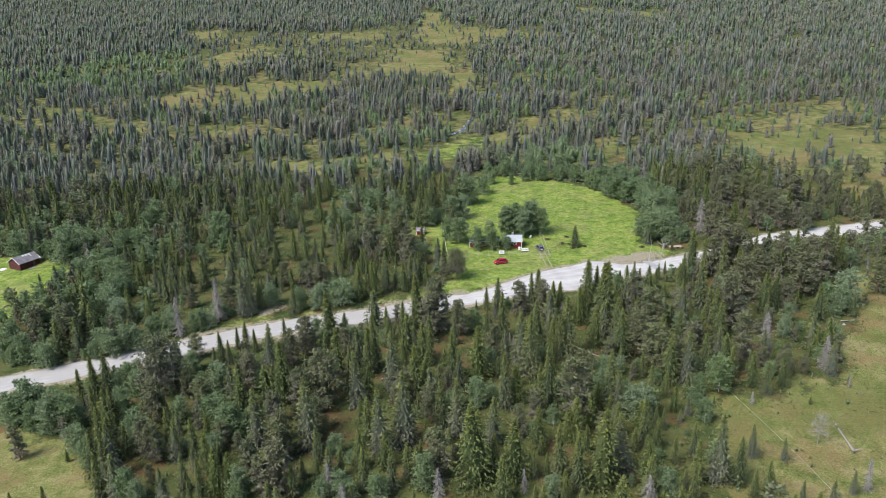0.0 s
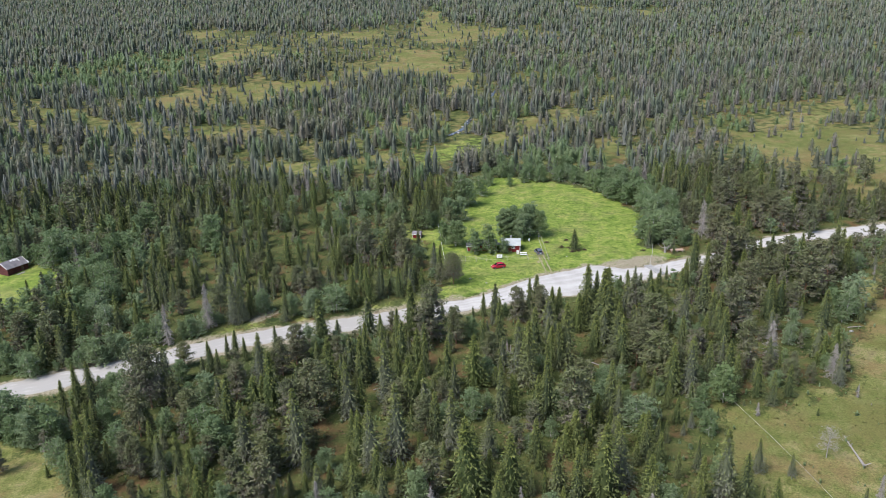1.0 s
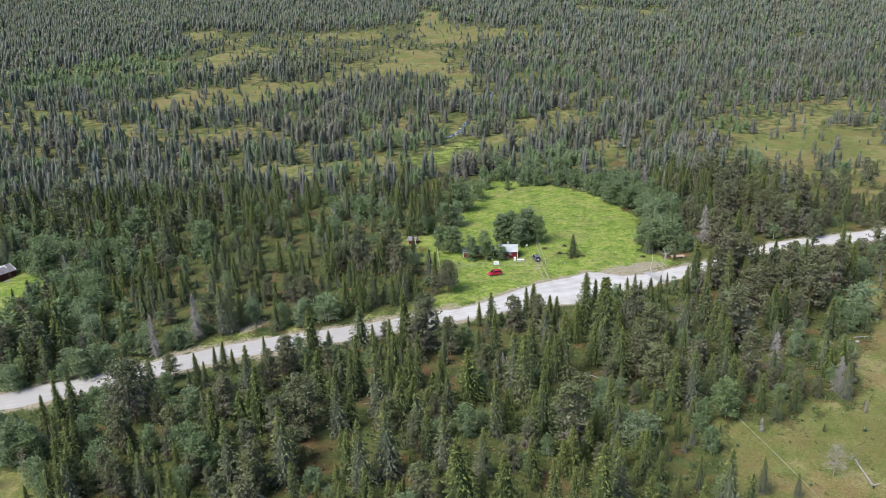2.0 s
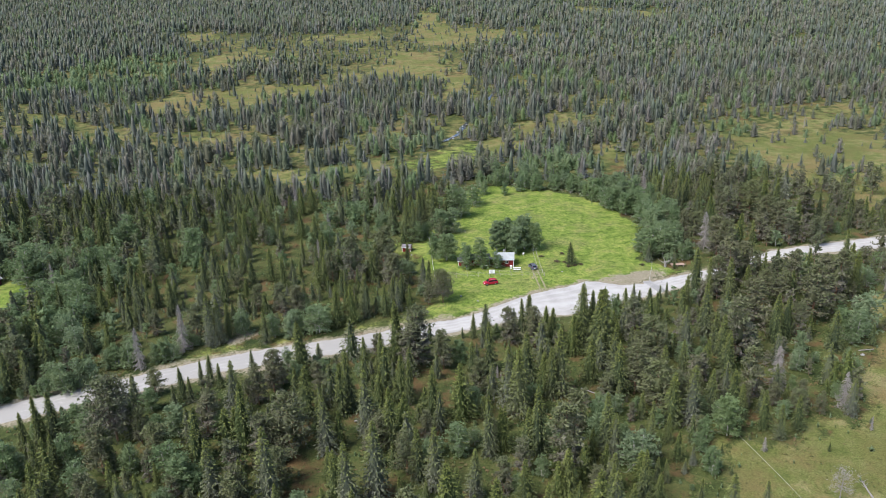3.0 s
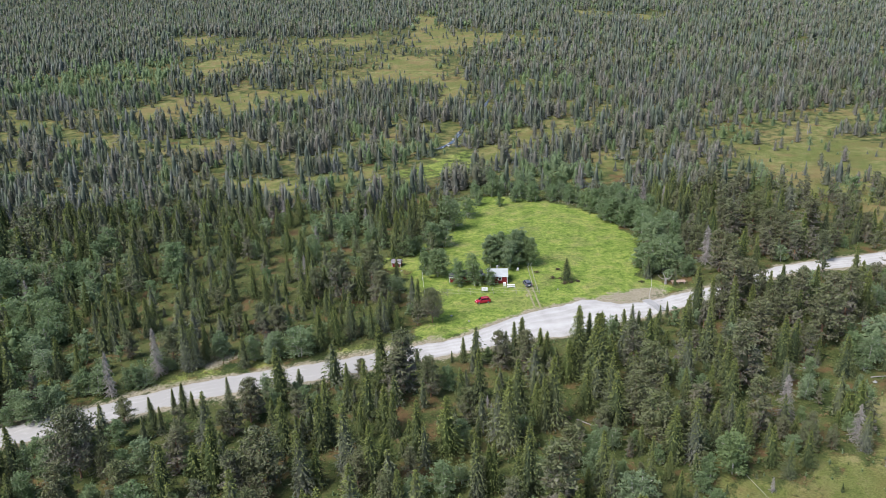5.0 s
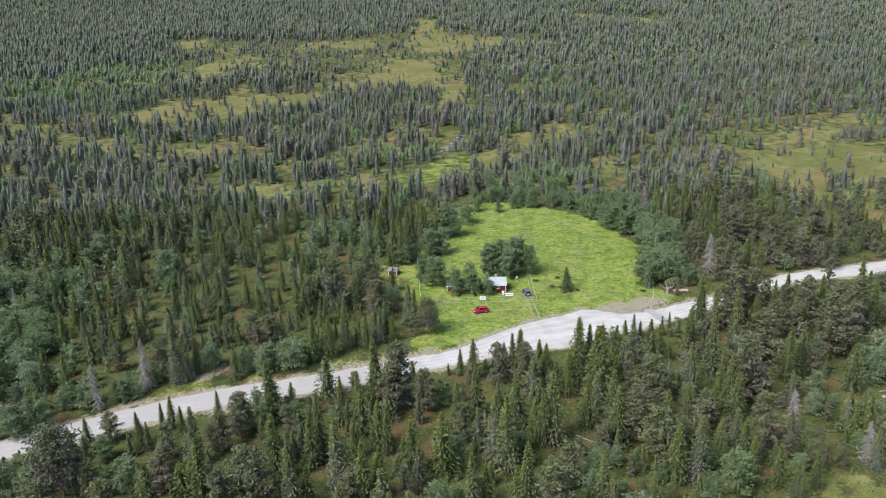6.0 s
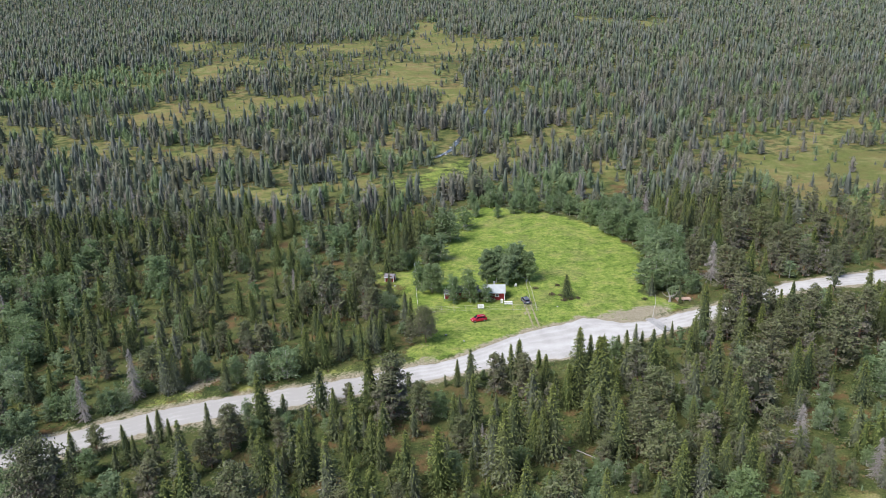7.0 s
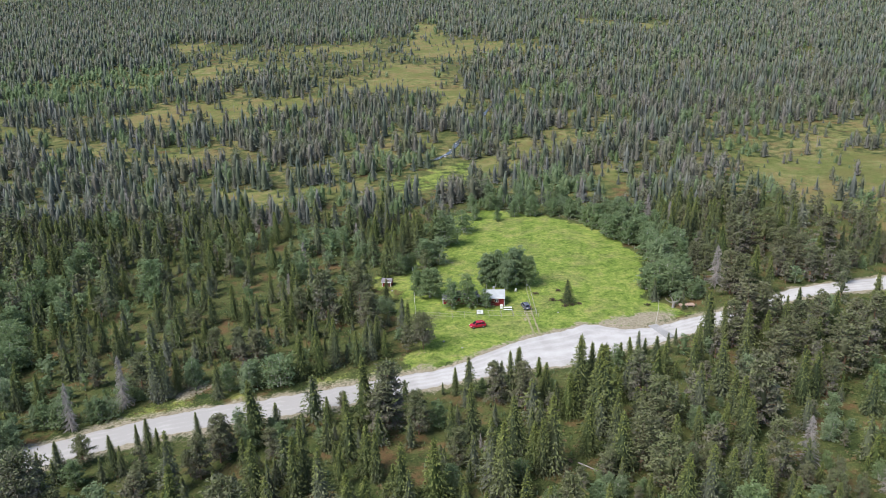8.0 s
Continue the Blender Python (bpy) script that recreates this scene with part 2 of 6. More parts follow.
# ---- mesh tools ----
def mesh_from(name, verts, tris, mats, slots=None, values=None):
    """A mesh from arrays: corners, triangles, a material slot per triangle, and point values by name."""
    me = bpy.data.meshes.new(name)
    verts, tris = np.asarray(verts, np.float32), np.asarray(tris, np.int32)
    me.vertices.add(len(verts))
    me.vertices.foreach_set("co", verts.ravel())
    me.loops.add(tris.size)
    me.loops.foreach_set("vertex_index", tris.ravel())
    me.polygons.add(len(tris))
    me.polygons.foreach_set("loop_start", np.arange(0, tris.size, tris.shape[1], dtype=np.int32))
    if slots is not None:
        me.polygons.foreach_set("material_index", np.asarray(slots, np.int32))
    for m in mats:
        me.materials.append(m)
    for key, v in (values or {}).items():
        a = me.attributes.new(key, "FLOAT", "POINT")
        a.data.foreach_set("value", np.asarray(v, np.float32))
    me.update(calc_edges=True)
    return me


def part(name, bm, mat, parent, label=""):
    """Links a bmesh as one mesh object under a thing or a part."""
    me = bpy.data.meshes.new(name)
    bm.to_mesh(me)
    bm.free()
    me.materials.append(mat)
    ob = new(name, me)
    ob.parent = parent
    return tagged(ob, label)


# ---- ground and road ----
def spaced(lo, a, b, hi, step, grow):
    """Even steps between a and b, widening outwards to lo and hi."""
    mid = list(np.arange(a, b + step, step))
    up, s = [mid[-1]], step
    while up[-1] < hi:
        s *= grow
        up.append(up[-1] + s)
    down, s = [mid[0]], step
    while down[-1] > lo:
        s *= grow
        down.append(down[-1] - s)
    return np.array(down[:0:-1] + mid + up[1:])


def build_ground():
    gx, gy = spaced(-4500, -170, 210, 4500, 1.7, 1.09), spaced(-1500, 95, 470, 4800, 1.7, 1.05)
    X, Y = np.meshgrid(gx, gy)
    x, y = X.ravel(), Y.ravel()
    fld, bog, road, verge = masks(x, y)
    z = terrain(x, y)
    rng = np.random.default_rng(3)
    rough = np.clip(-np.maximum(fld, road + 3) / 6, 0, 1)
    z = z + rough * (rng.random(len(z)) - 0.5) * 0.35 * np.clip((y > 90) * (y < 480), 0, 1) - 0.12 * (road > -1.0)
    n1, n2 = len(gx), len(gy)
    i = (np.arange(n2 - 1)[:, None] * n1 + np.arange(n1 - 1)).ravel()
    quads = np.stack([i, i + 1, i + n1 + 1, i + n1], 1)
    scale = lambda d, w: np.clip(0.5 + d / w, 0, 1)
    shoulder = 3.0 + 7.0 * ((x > -95) & (x < 8)) * wave(x, y, 26, 14)
    bare = np.clip(0.62 + (road + 0.5) / (shoulder + 2), 0, 1) * (road > -9)
    yard = np.maximum(np.exp(-(((x - 61) / 14) ** 2 + ((y - 218.5 - 0.25 * (x - 61)) / 4.5) ** 2)), np.exp(-(((x + 50) / 6) ** 2 + ((y - 191) / 4) ** 2)))
    tracks = 0.38 * np.exp(-((x - 32.3 + 0.03 * (y - 217)) / 2.2) ** 2) * (y > 207) * (y < 227)
    dry = 0.44 * np.exp(-((x - 10.5) / 4) ** 2 - ((y - 266) / 10) ** 2) + 0.4 * np.exp(-((x - 6) / 5) ** 2 - ((y - 206) / 6) ** 2)
    values = {"field": np.maximum.reduce([scale(fld, 5), scale(verge, 3) * 0.4, scale(inside(STREAM_MEADOW, x, y) + (wave(x, y, 14, 8) - 0.5) * 8, 8) * 0.52]), "bog": np.maximum.reduce([scale(bog, 10), open_land(x, y), 0.46 * np.clip((y - 300) / 40, 0, 1) * np.clip((760 - y) / 80, 0, 1)]), "bare": np.maximum.reduce([bare, 0.85 * yard, tracks, dry])}
    ob = new("ground", mesh_from("ground", np.stack([x, y, z], 1), quads, [GROUND], None, values))
    return tagged(ob, "heath, bog and bright green meadow ground of a forested valley", "ground", "", "structure")


def resample(line, count):
    line = np.array(line, float)
    pts = []
    pad = np.vstack([2 * line[0] - line[1], line, 2 * line[-1] - line[-2]])
    for k in range(1, len(pad) - 2):
        p0, p1, p2, p3 = pad[k - 1:k + 3]
        for s in np.linspace(0, 1, 24, endpoint=False):
            pts.append(0.5 * (2 * p1 + (p2 - p0) * s + (2 * p0 - 5 * p1 + 4 * p2 - p3) * s * s + (3 * p1 - p0 - 3 * p2 + p3) * s ** 3))
    pts = np.array(pts + [line[-1]])
    return pts


def build_road():
    far, near = resample(ROAD_FAR, 0), resample(ROAD_NEAR, 0)
    xs = np.arange(-295, 315, 1.2)
    fy, ny = np.interp(xs, far[:, 0], far[:, 1]), np.interp(xs, near[:, 0], near[:, 1])
    rng = np.random.default_rng(8)
    fy, ny = fy + rng.normal(0, 0.22, len(xs)), ny + rng.normal(0, 0.22, len(xs))
    rowsn = 25
    s = np.linspace(0, 1, rowsn)
    X = np.repeat(xs[:, None], rowsn, 1)
    Y = ny[:, None] * (1 - s) + fy[:, None] * s
    Z = terrain(X, Y) + 0.02 + 0.14 * (1 - (2 * s - 1) ** 2)
    Z[:, 0] -= 0.25
    Z[:, -1] -= 0.25
    off = Y - ny[:, None] + 0.35 * np.sin(X * 0.05)
    wide = (fy - ny)[:, None]
    rut = sum(np.exp(-((off - k * wide) / 0.45) ** 2) for k in (0.2, 0.4, 0.62, 0.82)) * np.clip(wide / 6, 0, 1)
    rut = rut + np.exp(-((off - 6.5) / 1.6) ** 2) * (wide > 11)
    n = rowsn
    i = (np.arange(len(xs) - 1)[:, None] * n + np.arange(n - 1)).ravel()
    quads = np.stack([i, i + n, i + n + 1, i + 1], 1)
    ob = new("road", mesh_from("road", np.stack([X.ravel(), Y.ravel(), Z.ravel()], 1), quads, [GRAVEL], None, {"rut": (np.clip(rut, 0, 1) - 1.5 * np.clip((8 - X) / 25, 0, 1)).ravel()}))
    return tagged(ob, "pale grey gravel road with wheel tracks through the forest", "road", "", "structure")


build_ground()
build_road()


# ---- trees ----
def tube(points, radii, sides):
    """Corners and triangles of a tapered limb along points."""
    points, V, F = np.array(points, float), [], []
    for k, (p, r) in enumerate(zip(points, radii)):
        d = points[min(k + 1, len(points) - 1)] - points[max(k - 1, 0)]
        d = d / (np.linalg.norm(d) + 1e-9)
        a = np.cross(d, (0.3, 0.9, 0.1) if abs(d[2]) > 0.7 else (0, 0, 1))
        a /= np.linalg.norm(a)
        b = np.cross(d, a)
        for s in range(sides):
            t = 2 * math.pi * s / sides
            V.append(p + r * (math.cos(t) * a + math.sin(t) * b))
    for k in range(len(points) - 1):
        for s in range(sides):
            i, j = k * sides + s, k * sides + (s + 1) % sides
            F += [(i, j, j + sides), (i, j + sides, i + sides)]
    return np.array(V), np.array(F)


class Form:
    """A tree's mesh in the making: wood in slot 0, needles or leaves in slot 1."""

    def __init__(self, seed):
        self.rng = np.random.default_rng(seed)
        self.v, self.f, self.s, self.g, self.h, self.n = [], [], [], [], [], 0

    def add(self, v, f, slot, lichen=0.0, fresh=0.0):
        v = np.asarray(v, float)
        self.v.append(v)
        self.f.append(np.asarray(f) + self.n)
        self.s.append(np.full(len(f), slot))
        self.g.append(np.broadcast_to(np.asarray(lichen, float), len(v)))
        self.h.append(np.broadcast_to(np.asarray(fresh, float), len(v)))
        self.n += len(v)

    def limb(self, points, radii, sides=5):
        self.add(*tube(points, radii, sides), 0)

    def blades(self, centres, along, size, wide, lichen, fresh=0.0):
        """Loose triangular sprays: one at each centre, pointing along."""
        n = len(centres)
        side = np.cross(along, self.rng.normal(size=(n, 3)))
        side /= np.linalg.norm(side, axis=1)[:, None] + 1e-9
        size = np.broadcast_to(size, n)[:, None]
        a = centres + along * size
        b = centres - along * size * 0.35 + side * size * wide
        c = centres - along * size * 0.35 - side * size * wide
        self.add(np.stack([a, b, c], 1).reshape(-1, 3), np.arange(3 * n).reshape(n, 3), 1, np.repeat(np.broadcast_to(lichen, n), 3), np.repeat(np.broadcast_to(fresh, n), 3))

    def done(self):
        return np.vstack(self.v), np.vstack(self.f), np.concatenate(self.s), np.stack([np.concatenate(self.g), np.concatenate(self.h)], 1)


def spruce_form(seed, height, radius, whorls, per, sprays, grey, bare=0.04, size=0.46, sides=5):
    """A narrow northern spruce: drooping whorls, lichen-grey within and below, fresh green at the tips and top."""
    q = Form(seed)
    r = q.rng
    lean = r.normal(0, 0.012, 2)
    if sides:
        q.limb([(lean[0] * z, lean[1] * z, z) for z in (-0.4, height * 0.5, height * 0.985)], (0.016 * height, 0.011 * height, 0.012), sides)
    core, rings = [], (0.06, 0.35, 0.97)
    for u in rings:
        for j in range(5):
            a = 2 * math.pi * j / 5
            k = radius * 0.5 * (1 - u) ** 0.8 * (0.6 if u < 0.1 else 1) * r.uniform(0.7, 1.2)
            core.append((k * math.cos(a) + lean[0] * u * height, k * math.sin(a) + lean[1] * u * height, u * height))
    faces = [t for k in (0, 5) for j in range(5) for t in ((k + j, k + (j + 1) % 5, k + 5 + (j + 1) % 5), (k + j, k + 5 + (j + 1) % 5, k + 5 + j))]
    if sides:
        q.add(core, faces, 1, 0.25 * grey)
    C, D, G, S, N = [], [], [], [], []
    lopsided = r.uniform(0, 6.28)
    for k in range(whorls):
        u = max(0.0, (k + r.uniform(-0.3, 0.3)) / whorls)
        z = height * (bare + (1.0 - bare) * u)
        env = radius * (1 - u) ** 0.85 * (0.8 + 0.2 * min(1, u * 5)) + 0.06
        for j in range(per):
            a = 2 * math.pi * (j + r.uniform(-0.4, 0.4)) / per + k * 2.4
            ln = env * r.uniform(0.6, 1.12) * (1 + 0.15 * math.cos(a - lopsided))
            if r.random() < 0.07:
                continue
            out = np.array((math.cos(a), math.sin(a), 0))
            for i in range(sprays):
                t = ((i + r.uniform(0.1, 1.0)) / sprays) ** 0.65
                drop = (-0.42 * t + 0.12 * t * t) * ln * (1.15 - 0.7 * u)
                p = np.array((lean[0] * z, lean[1] * z, z)) + out * ln * t + (0, 0, drop)
                p += r.normal(0, 0.05, 3)
                d = out * 0.9 + np.array((0, 0, -0.62 + 0.9 * u * u)) + r.normal(0, 0.5, 3)
                C.append(p)
                D.append(d / np.linalg.norm(d))
                S.append(size * r.uniform(0.75, 1.4) * (0.55 + 0.45 * (1 - u)))
                G.append(np.clip(0.65 * grey * (1.25 - 0.95 * t) * (1.25 - 1.25 * u) + r.normal(0, 0.06) * (grey > 0), 0, 0.9))
                N.append(np.clip((0.2 + 0.75 * u ** 1.6) * t * t + r.normal(0, 0.06), 0, 0.9))
    q.blades(np.array(C), np.array(D), np.array(S), 0.34, np.array(G), np.array(N))
    C = np.array([(lean[0] * height, lean[1] * height, height * (1 - 0.012 * i)) for i in range(4)])
    q.blades(C, np.tile((0, 0, 1.0), (4, 1)) + r.normal(0, 0.15, (4, 3)), 0.28, 0.28, 0.0, 0.7)
    return q.done()


def crown_form(seed, height, radius, count, size, conic, grey):
    """A tree seen from afar: a dark uneven core within a shell of loose sprays, pointed or rounded."""
    q = Form(seed)
    r = q.rng
    shape = (lambda u: (1 - u) ** 0.85 * (0.85 + 0.15 * np.minimum(1, u * 6)) + 0.03) if conic else (lambda u: np.sin(np.pi * (0.2 + 0.78 * u)) ** 0.7 * (1 - 0.3 * u))
    core, m = [], 6 if count > 30 else 4
    lump = r.uniform(0.6, 1.3, (6, 5))
    for u in ((0.04, 0.3, 0.62) if m == 6 else (0.04, 0.45)):
        for j in range(m):
            a = 2 * math.pi * (j + 0.4 * r.random()) / m + 3 * u
            k = radius * (0.55 if m == 6 else 0.68) * float(shape(np.float64(u))) * r.uniform(0.75, 1.15)
            core.append((k * math.cos(a), k * math.sin(a), u * height))
    core.append((0, 0, height * (0.97 if conic else 0.9)))
    top, rings = len(core) - 1, (len(core) - 1) // m
    faces = [t for k in range(0, m * (rings - 1), m) for j in range(m) for t in ((k + j, k + (j + 1) % m, k + m + (j + 1) % m), (k + j, k + m + (j + 1) % m, k + m + j))]
    faces += [(top - m + j, top - m + (j + 1) % m, top) for j in range(m)]
    q.add(core, faces, 1, 0.5 * grey, 0.15)
    u = (np.arange(count) + r.random(count)) / count
    u = 1 - np.sqrt(1 - 0.97 * u) if conic else u * 0.97
    a = np.arange(count) * 2.4 + r.uniform(-0.5, 0.5, count)
    rad = radius * shape(u) * r.uniform(0.6, 1.1, count)
    rad = rad * lump[np.minimum(5, (u * 6).astype(int)), (a / 1.2566).astype(int) % 5]
    out = np.stack([np.cos(a), np.sin(a), (-0.65 + 0.9 * u) if conic else (-0.2 + 1.1 * u)], 1) + r.normal(0, 0.35, (count, 3))
    out /= np.linalg.norm(out, axis=1)[:, None]
    z = height * (0.04 + 0.95 * u) - (0.2 * rad if conic else 0)
    q.blades(np.stack([np.cos(a) * rad, np.sin(a) * rad, z], 1), out, size * r.uniform(0.65, 1.25, count) * (1 - (0.65 if conic else 0.3) * u), 0.4 if conic else 0.55, np.clip(grey * (0.9 - 0.7 * u) + r.normal(0, 0.04, count) * (grey > 0), 0, 0.85), np.clip(0.1 + 0.55 * u * u + r.normal(0, 0.05, count), 0, 0.8))
    q.blades(np.array([(0, 0, height * 0.97)] * 2), np.array([(0.1, 0, 1), (-0.1, 0.1, 1)]), size * 0.6, 0.3, 0.0, 0.5)
    return q.done()


def dead_form(seed, height, radius, whorls, per):
    """A dead spruce: a bare grey stem with drooping, forked, bare branches."""
    q = Form(seed)
    r = q.rng
    q.limb([(0, 0, -0.4), (0.05, 0, height * 0.5), (0, 0.04, height)], (0.015 * height, 0.01 * height, 0.02), 5)
    C, D, S = [], [], []
    for k in range(whorls):
        u = k / whorls
        z = height * (0.07 + 0.92 * u)
        env = radius * (1 - u) ** 0.8 + 0.1
        for j in range(per):
            a = r.uniform(0, 6.28)
            ln = env * r.uniform(0.4, 1.15)
            out = np.array((math.cos(a), math.sin(a), 0))
            tip = np.array((0, 0, z)) + out * ln + (0, 0, -0.5 * ln)
            q.limb([(0, 0, z), (np.array((0, 0, z)) + tip) / 2 + (0, 0, 0.05 * ln), tip], (0.04, 0.03, 0.012), 3)
            for i in range(4):
                t = r.uniform(0.3, 1)
                C.append(np.array((0, 0, z)) * (1 - t) + tip * t)
                d = out * 0.4 + (0, 0, -0.9) + r.normal(0, 0.35, 3)
                D.append(d / np.linalg.norm(d))
                S.append(r.uniform(0.2, 0.45))
    q.blades(np.array(C), np.array(D), np.array(S), 0.1, 0.0)
    return q.done()


def lobes_form(seed, height, radius, clumps, leaves, size, base, stems=1, grey=0.0, flat=1.0, point=0.6, limbed=True, wide=0.5):
    """A broadleaf or pine crown: forked limbs that carry uneven clumps of leaves with gaps between."""
    q = Form(seed)
    r = q.rng
    C, D, G, S = [], [], [], []
    k = np.array([(0, 0, 1), *[(math.cos(a) * 0.9, math.sin(a) * 0.9, 0.3) for a in np.arange(5) * 1.257], *[(math.cos(a + 0.63), math.sin(a + 0.63), -0.4) for a in np.arange(5) * 1.257], (0, 0, -1)])
    k = k * r.uniform(0.6, 1.2, (12, 1)) * (radius * 0.33, radius * 0.33, height * (1 - base) * 0.3) + (0, 0, height * (0.5 + 0.5 * base))
    ring = [(0, 1 + j, 1 + (j + 1) % 5) for j in range(5)] + [(1 + j, 6 + j, 1 + (j + 1) % 5) for j in range(5)] + [(1 + (j + 1) % 5, 6 + j, 6 + (j + 1) % 5) for j in range(5)] + [(6 + j, 11, 6 + (j + 1) % 5) for j in range(5)]
    if wide > 0.1:
        q.add(k, ring, 1, 0.0, 0.0)
    for st in range(stems):
        a0 = r.uniform(0, 6.28)
        off = np.array((math.cos(a0), math.sin(a0), 0)) * (0.0 if stems == 1 else radius * 0.3)
        hh = height * (1.0 if st == 0 else r.uniform(0.75, 0.95))
        bend = r.normal(0, 0.03 * height, 2)
        stem = lambda t: off * (0.4 + 0.9 * t) + np.array((bend[0] * t * t, bend[1] * t * t, hh * t - 0.3 * (t == 0)))
        if limbed:
            q.limb([stem(t) for t in (0, 0.35, 0.7, 0.95)], [0.017 * height * k for k in (1, 0.75, 0.45, 0.12)], 5)
        else:
            q.limb([stem(t) for t in (0, 0.9)], [0.015 * height, 0.01], 3)
        limbs = min(30, max(5, clumps // (stems * 6)))
        for k in range(limbs):
            t = base + (0.97 - base) * ((k + r.uniform(0, 0.9)) / limbs)
            a = k * 2.4 + r.uniform(-0.5, 0.5)
            v = (t - base) / (1 - base)
            env = radius * (math.sin(math.pi * min(1, 0.18 + 0.82 * v)) ** point * (1 - 0.35 * v) + 0.08) * r.uniform(0.65, 1.15)
            root, out = stem(t), np.array((math.cos(a), math.sin(a), r.uniform(-0.1, 0.25) + 0.4 * v))
            tip = root + out * env
            if limbed:
                q.limb([root, (root + tip) / 2 + (0, 0, -0.04 * env), tip], (0.008 * height * (1.1 - v), 0.005 * height * (1.1 - v), 0.012), 3)
            for c in range(max(1, clumps // (stems * limbs))):
                w = r.uniform(0.35, 1.05)
                p = root * (1 - w) + tip * w + r.normal(0, 0.12 * radius, 3) * (1, 1, flat)
                rad = radius * r.uniform(0.12, 0.22)
                dirs = r.normal(size=(leaves, 3))
                dirs /= np.linalg.norm(dirs, axis=1)[:, None]
                dirs[:, 2] = np.abs(dirs[:, 2]) * 1.1 - 0.3
                C.append(p + dirs * rad * (1, 1, 0.75 * flat))
                d2 = dirs + r.normal(0, 0.6, (leaves, 3))
                D.append(d2 / np.linalg.norm(d2, axis=1)[:, None])
                S.append(size * r.uniform(0.7, 1.3, leaves))
                G.append(np.clip(grey * (1.3 - 1.2 * v) * (1.2 - w) * 1.4 + r.normal(0, 0.1, leaves) * (grey > 0), 0, 0.85))
    q.blades(np.vstack(C), np.vstack(D), np.concatenate(S), wide, np.concatenate(G), np.clip(r.normal(0.3, 0.25, len(np.concatenate(S))), 0, 0.8))
    return q.done()


KINDS = {
    "spruce": dict(mats=[BARK, SPRUCE], full=[spruce_form(11 + k, 10, (2.3, 1.95, 2.6, 1.8, 2.1, 2.45)[k], 37, 11, 6, (0.14, 0.52, 0.03, 0.32, 1.1, 0.1)[k], 0.03, 0.29) for k in range(6)],
                   mid=[spruce_form(31 + k, 10, (2.6, 2.25, 2.9, 2.4)[k], 22, 8, 4, (0.2, 0.6, 0.08, 0.35)[k], 0.04, 0.5) for k in range(4)],
                   far=[crown_form(41 + k, 10, (2.3, 1.95, 2.6, 2.1)[k], 150, 0.62, True, (0.12, 0.4, 0.0, 0.22)[k]) for k in range(4)],
                   remote=[crown_form(45 + k, 10, (2.4, 2.05, 2.7)[k], 14, 1.4, True, (0.1, 0.3, 0.0)[k]) for k in range(3)]),
    "pine": dict(mats=[PINE_BARK, PINE], full=[lobes_form(51 + k, 10, (2.2, 1.9, 2.5, 2.05, 3.8)[k], (480, 440, 520, 460, 900)[k], 6, (0.28, 0.28, 0.28, 0.28, 0.3)[k], (0.1, 0.06, 0.14, 0.05, 0.2)[k], 1, (0.45, 0.8, 0.25, 0.6, 0.75)[k], 0.9, 0.5, True, 0.4) for k in range(5)],
                 mid=[lobes_form(61 + k, 10, (2.1, 1.85, 2.4)[k], 150, 3, 0.5, (0.1, 0.06, 0.12)[k], 1, (0.5, 0.8, 0.35)[k], 0.9, 0.5, False, 0.42) for k in range(3)],
                 far=[crown_form(71 + k, 10, (2.2, 1.85, 2.4)[k], 140, 0.6, False, (0.3, 0.6, 0.15)[k]) for k in range(3)],
                 remote=[crown_form(75 + k, 10, (2.4, 2.0)[k], 14, 1.35, False, 0.2) for k in range(2)]),
    "birch": dict(mats=[BIRCH_BARK, BIRCH], full=[lobes_form(81 + k, 7, (2.4, 2.0, 2.7, 2.1)[k], 330, 6, 0.27, 0.05, (1, 2, 3, 2)[k], 0.0, 1.0, 0.5) for k in range(4)] + [lobes_form(86 + k, 7, (2.3, 1.9)[k], 620, 7, 0.26, 0.14, (2, 1)[k], 0.0, 1.0, 0.45) for k in range(2)],
                  mid=[lobes_form(91 + k, 7, (1.9, 2.3)[k], 130, 3, 0.45, 0.05, 2, 0.0, 1.0, 0.5, False) for k in range(2)],
                  far=[crown_form(95 + k, 7, (2.3, 2.7)[k], 120, 0.55, False, 0.0) for k in range(2)],
                  remote=[crown_form(97 + k, 7, (2.4, 2.8)[k], 12, 1.2, False, 0.0) for k in range(2)]),
    "dead": dict(mats=[DEAD, DEAD], full=[dead_form(101 + k, 9, (1.6, 1.3, 1.9)[k], 34, 7) for k in range(3)] + [lobes_form(105, 6.5, 2.6, 170, 5, 0.3, 0.3, 1, 0.0, 0.8, 0.6, True, 0.09)],
                 mid=[dead_form(111, 9, 1.3, 11, 3)], far=[dead_form(121, 9, 1.3, 6, 2)], remote=[dead_form(122, 9, 1.4, 3, 2)]),
}
LABELS = {
    "spruce": ("spruce_tree", "narrow green spruce with lichen-grey drooping lower branches", "spruce"),
    "pine": ("pine_tree", "olive-green pine with an open rounded crown on heath", "pine"),
    "birch": ("birch_tree", "blue-green leafy birch with pale thin stems", "birch"),
    "dead": ("dead_tree", "bare grey dead spruce with drooping branches", "dead tree"),
}
PROTO = {}


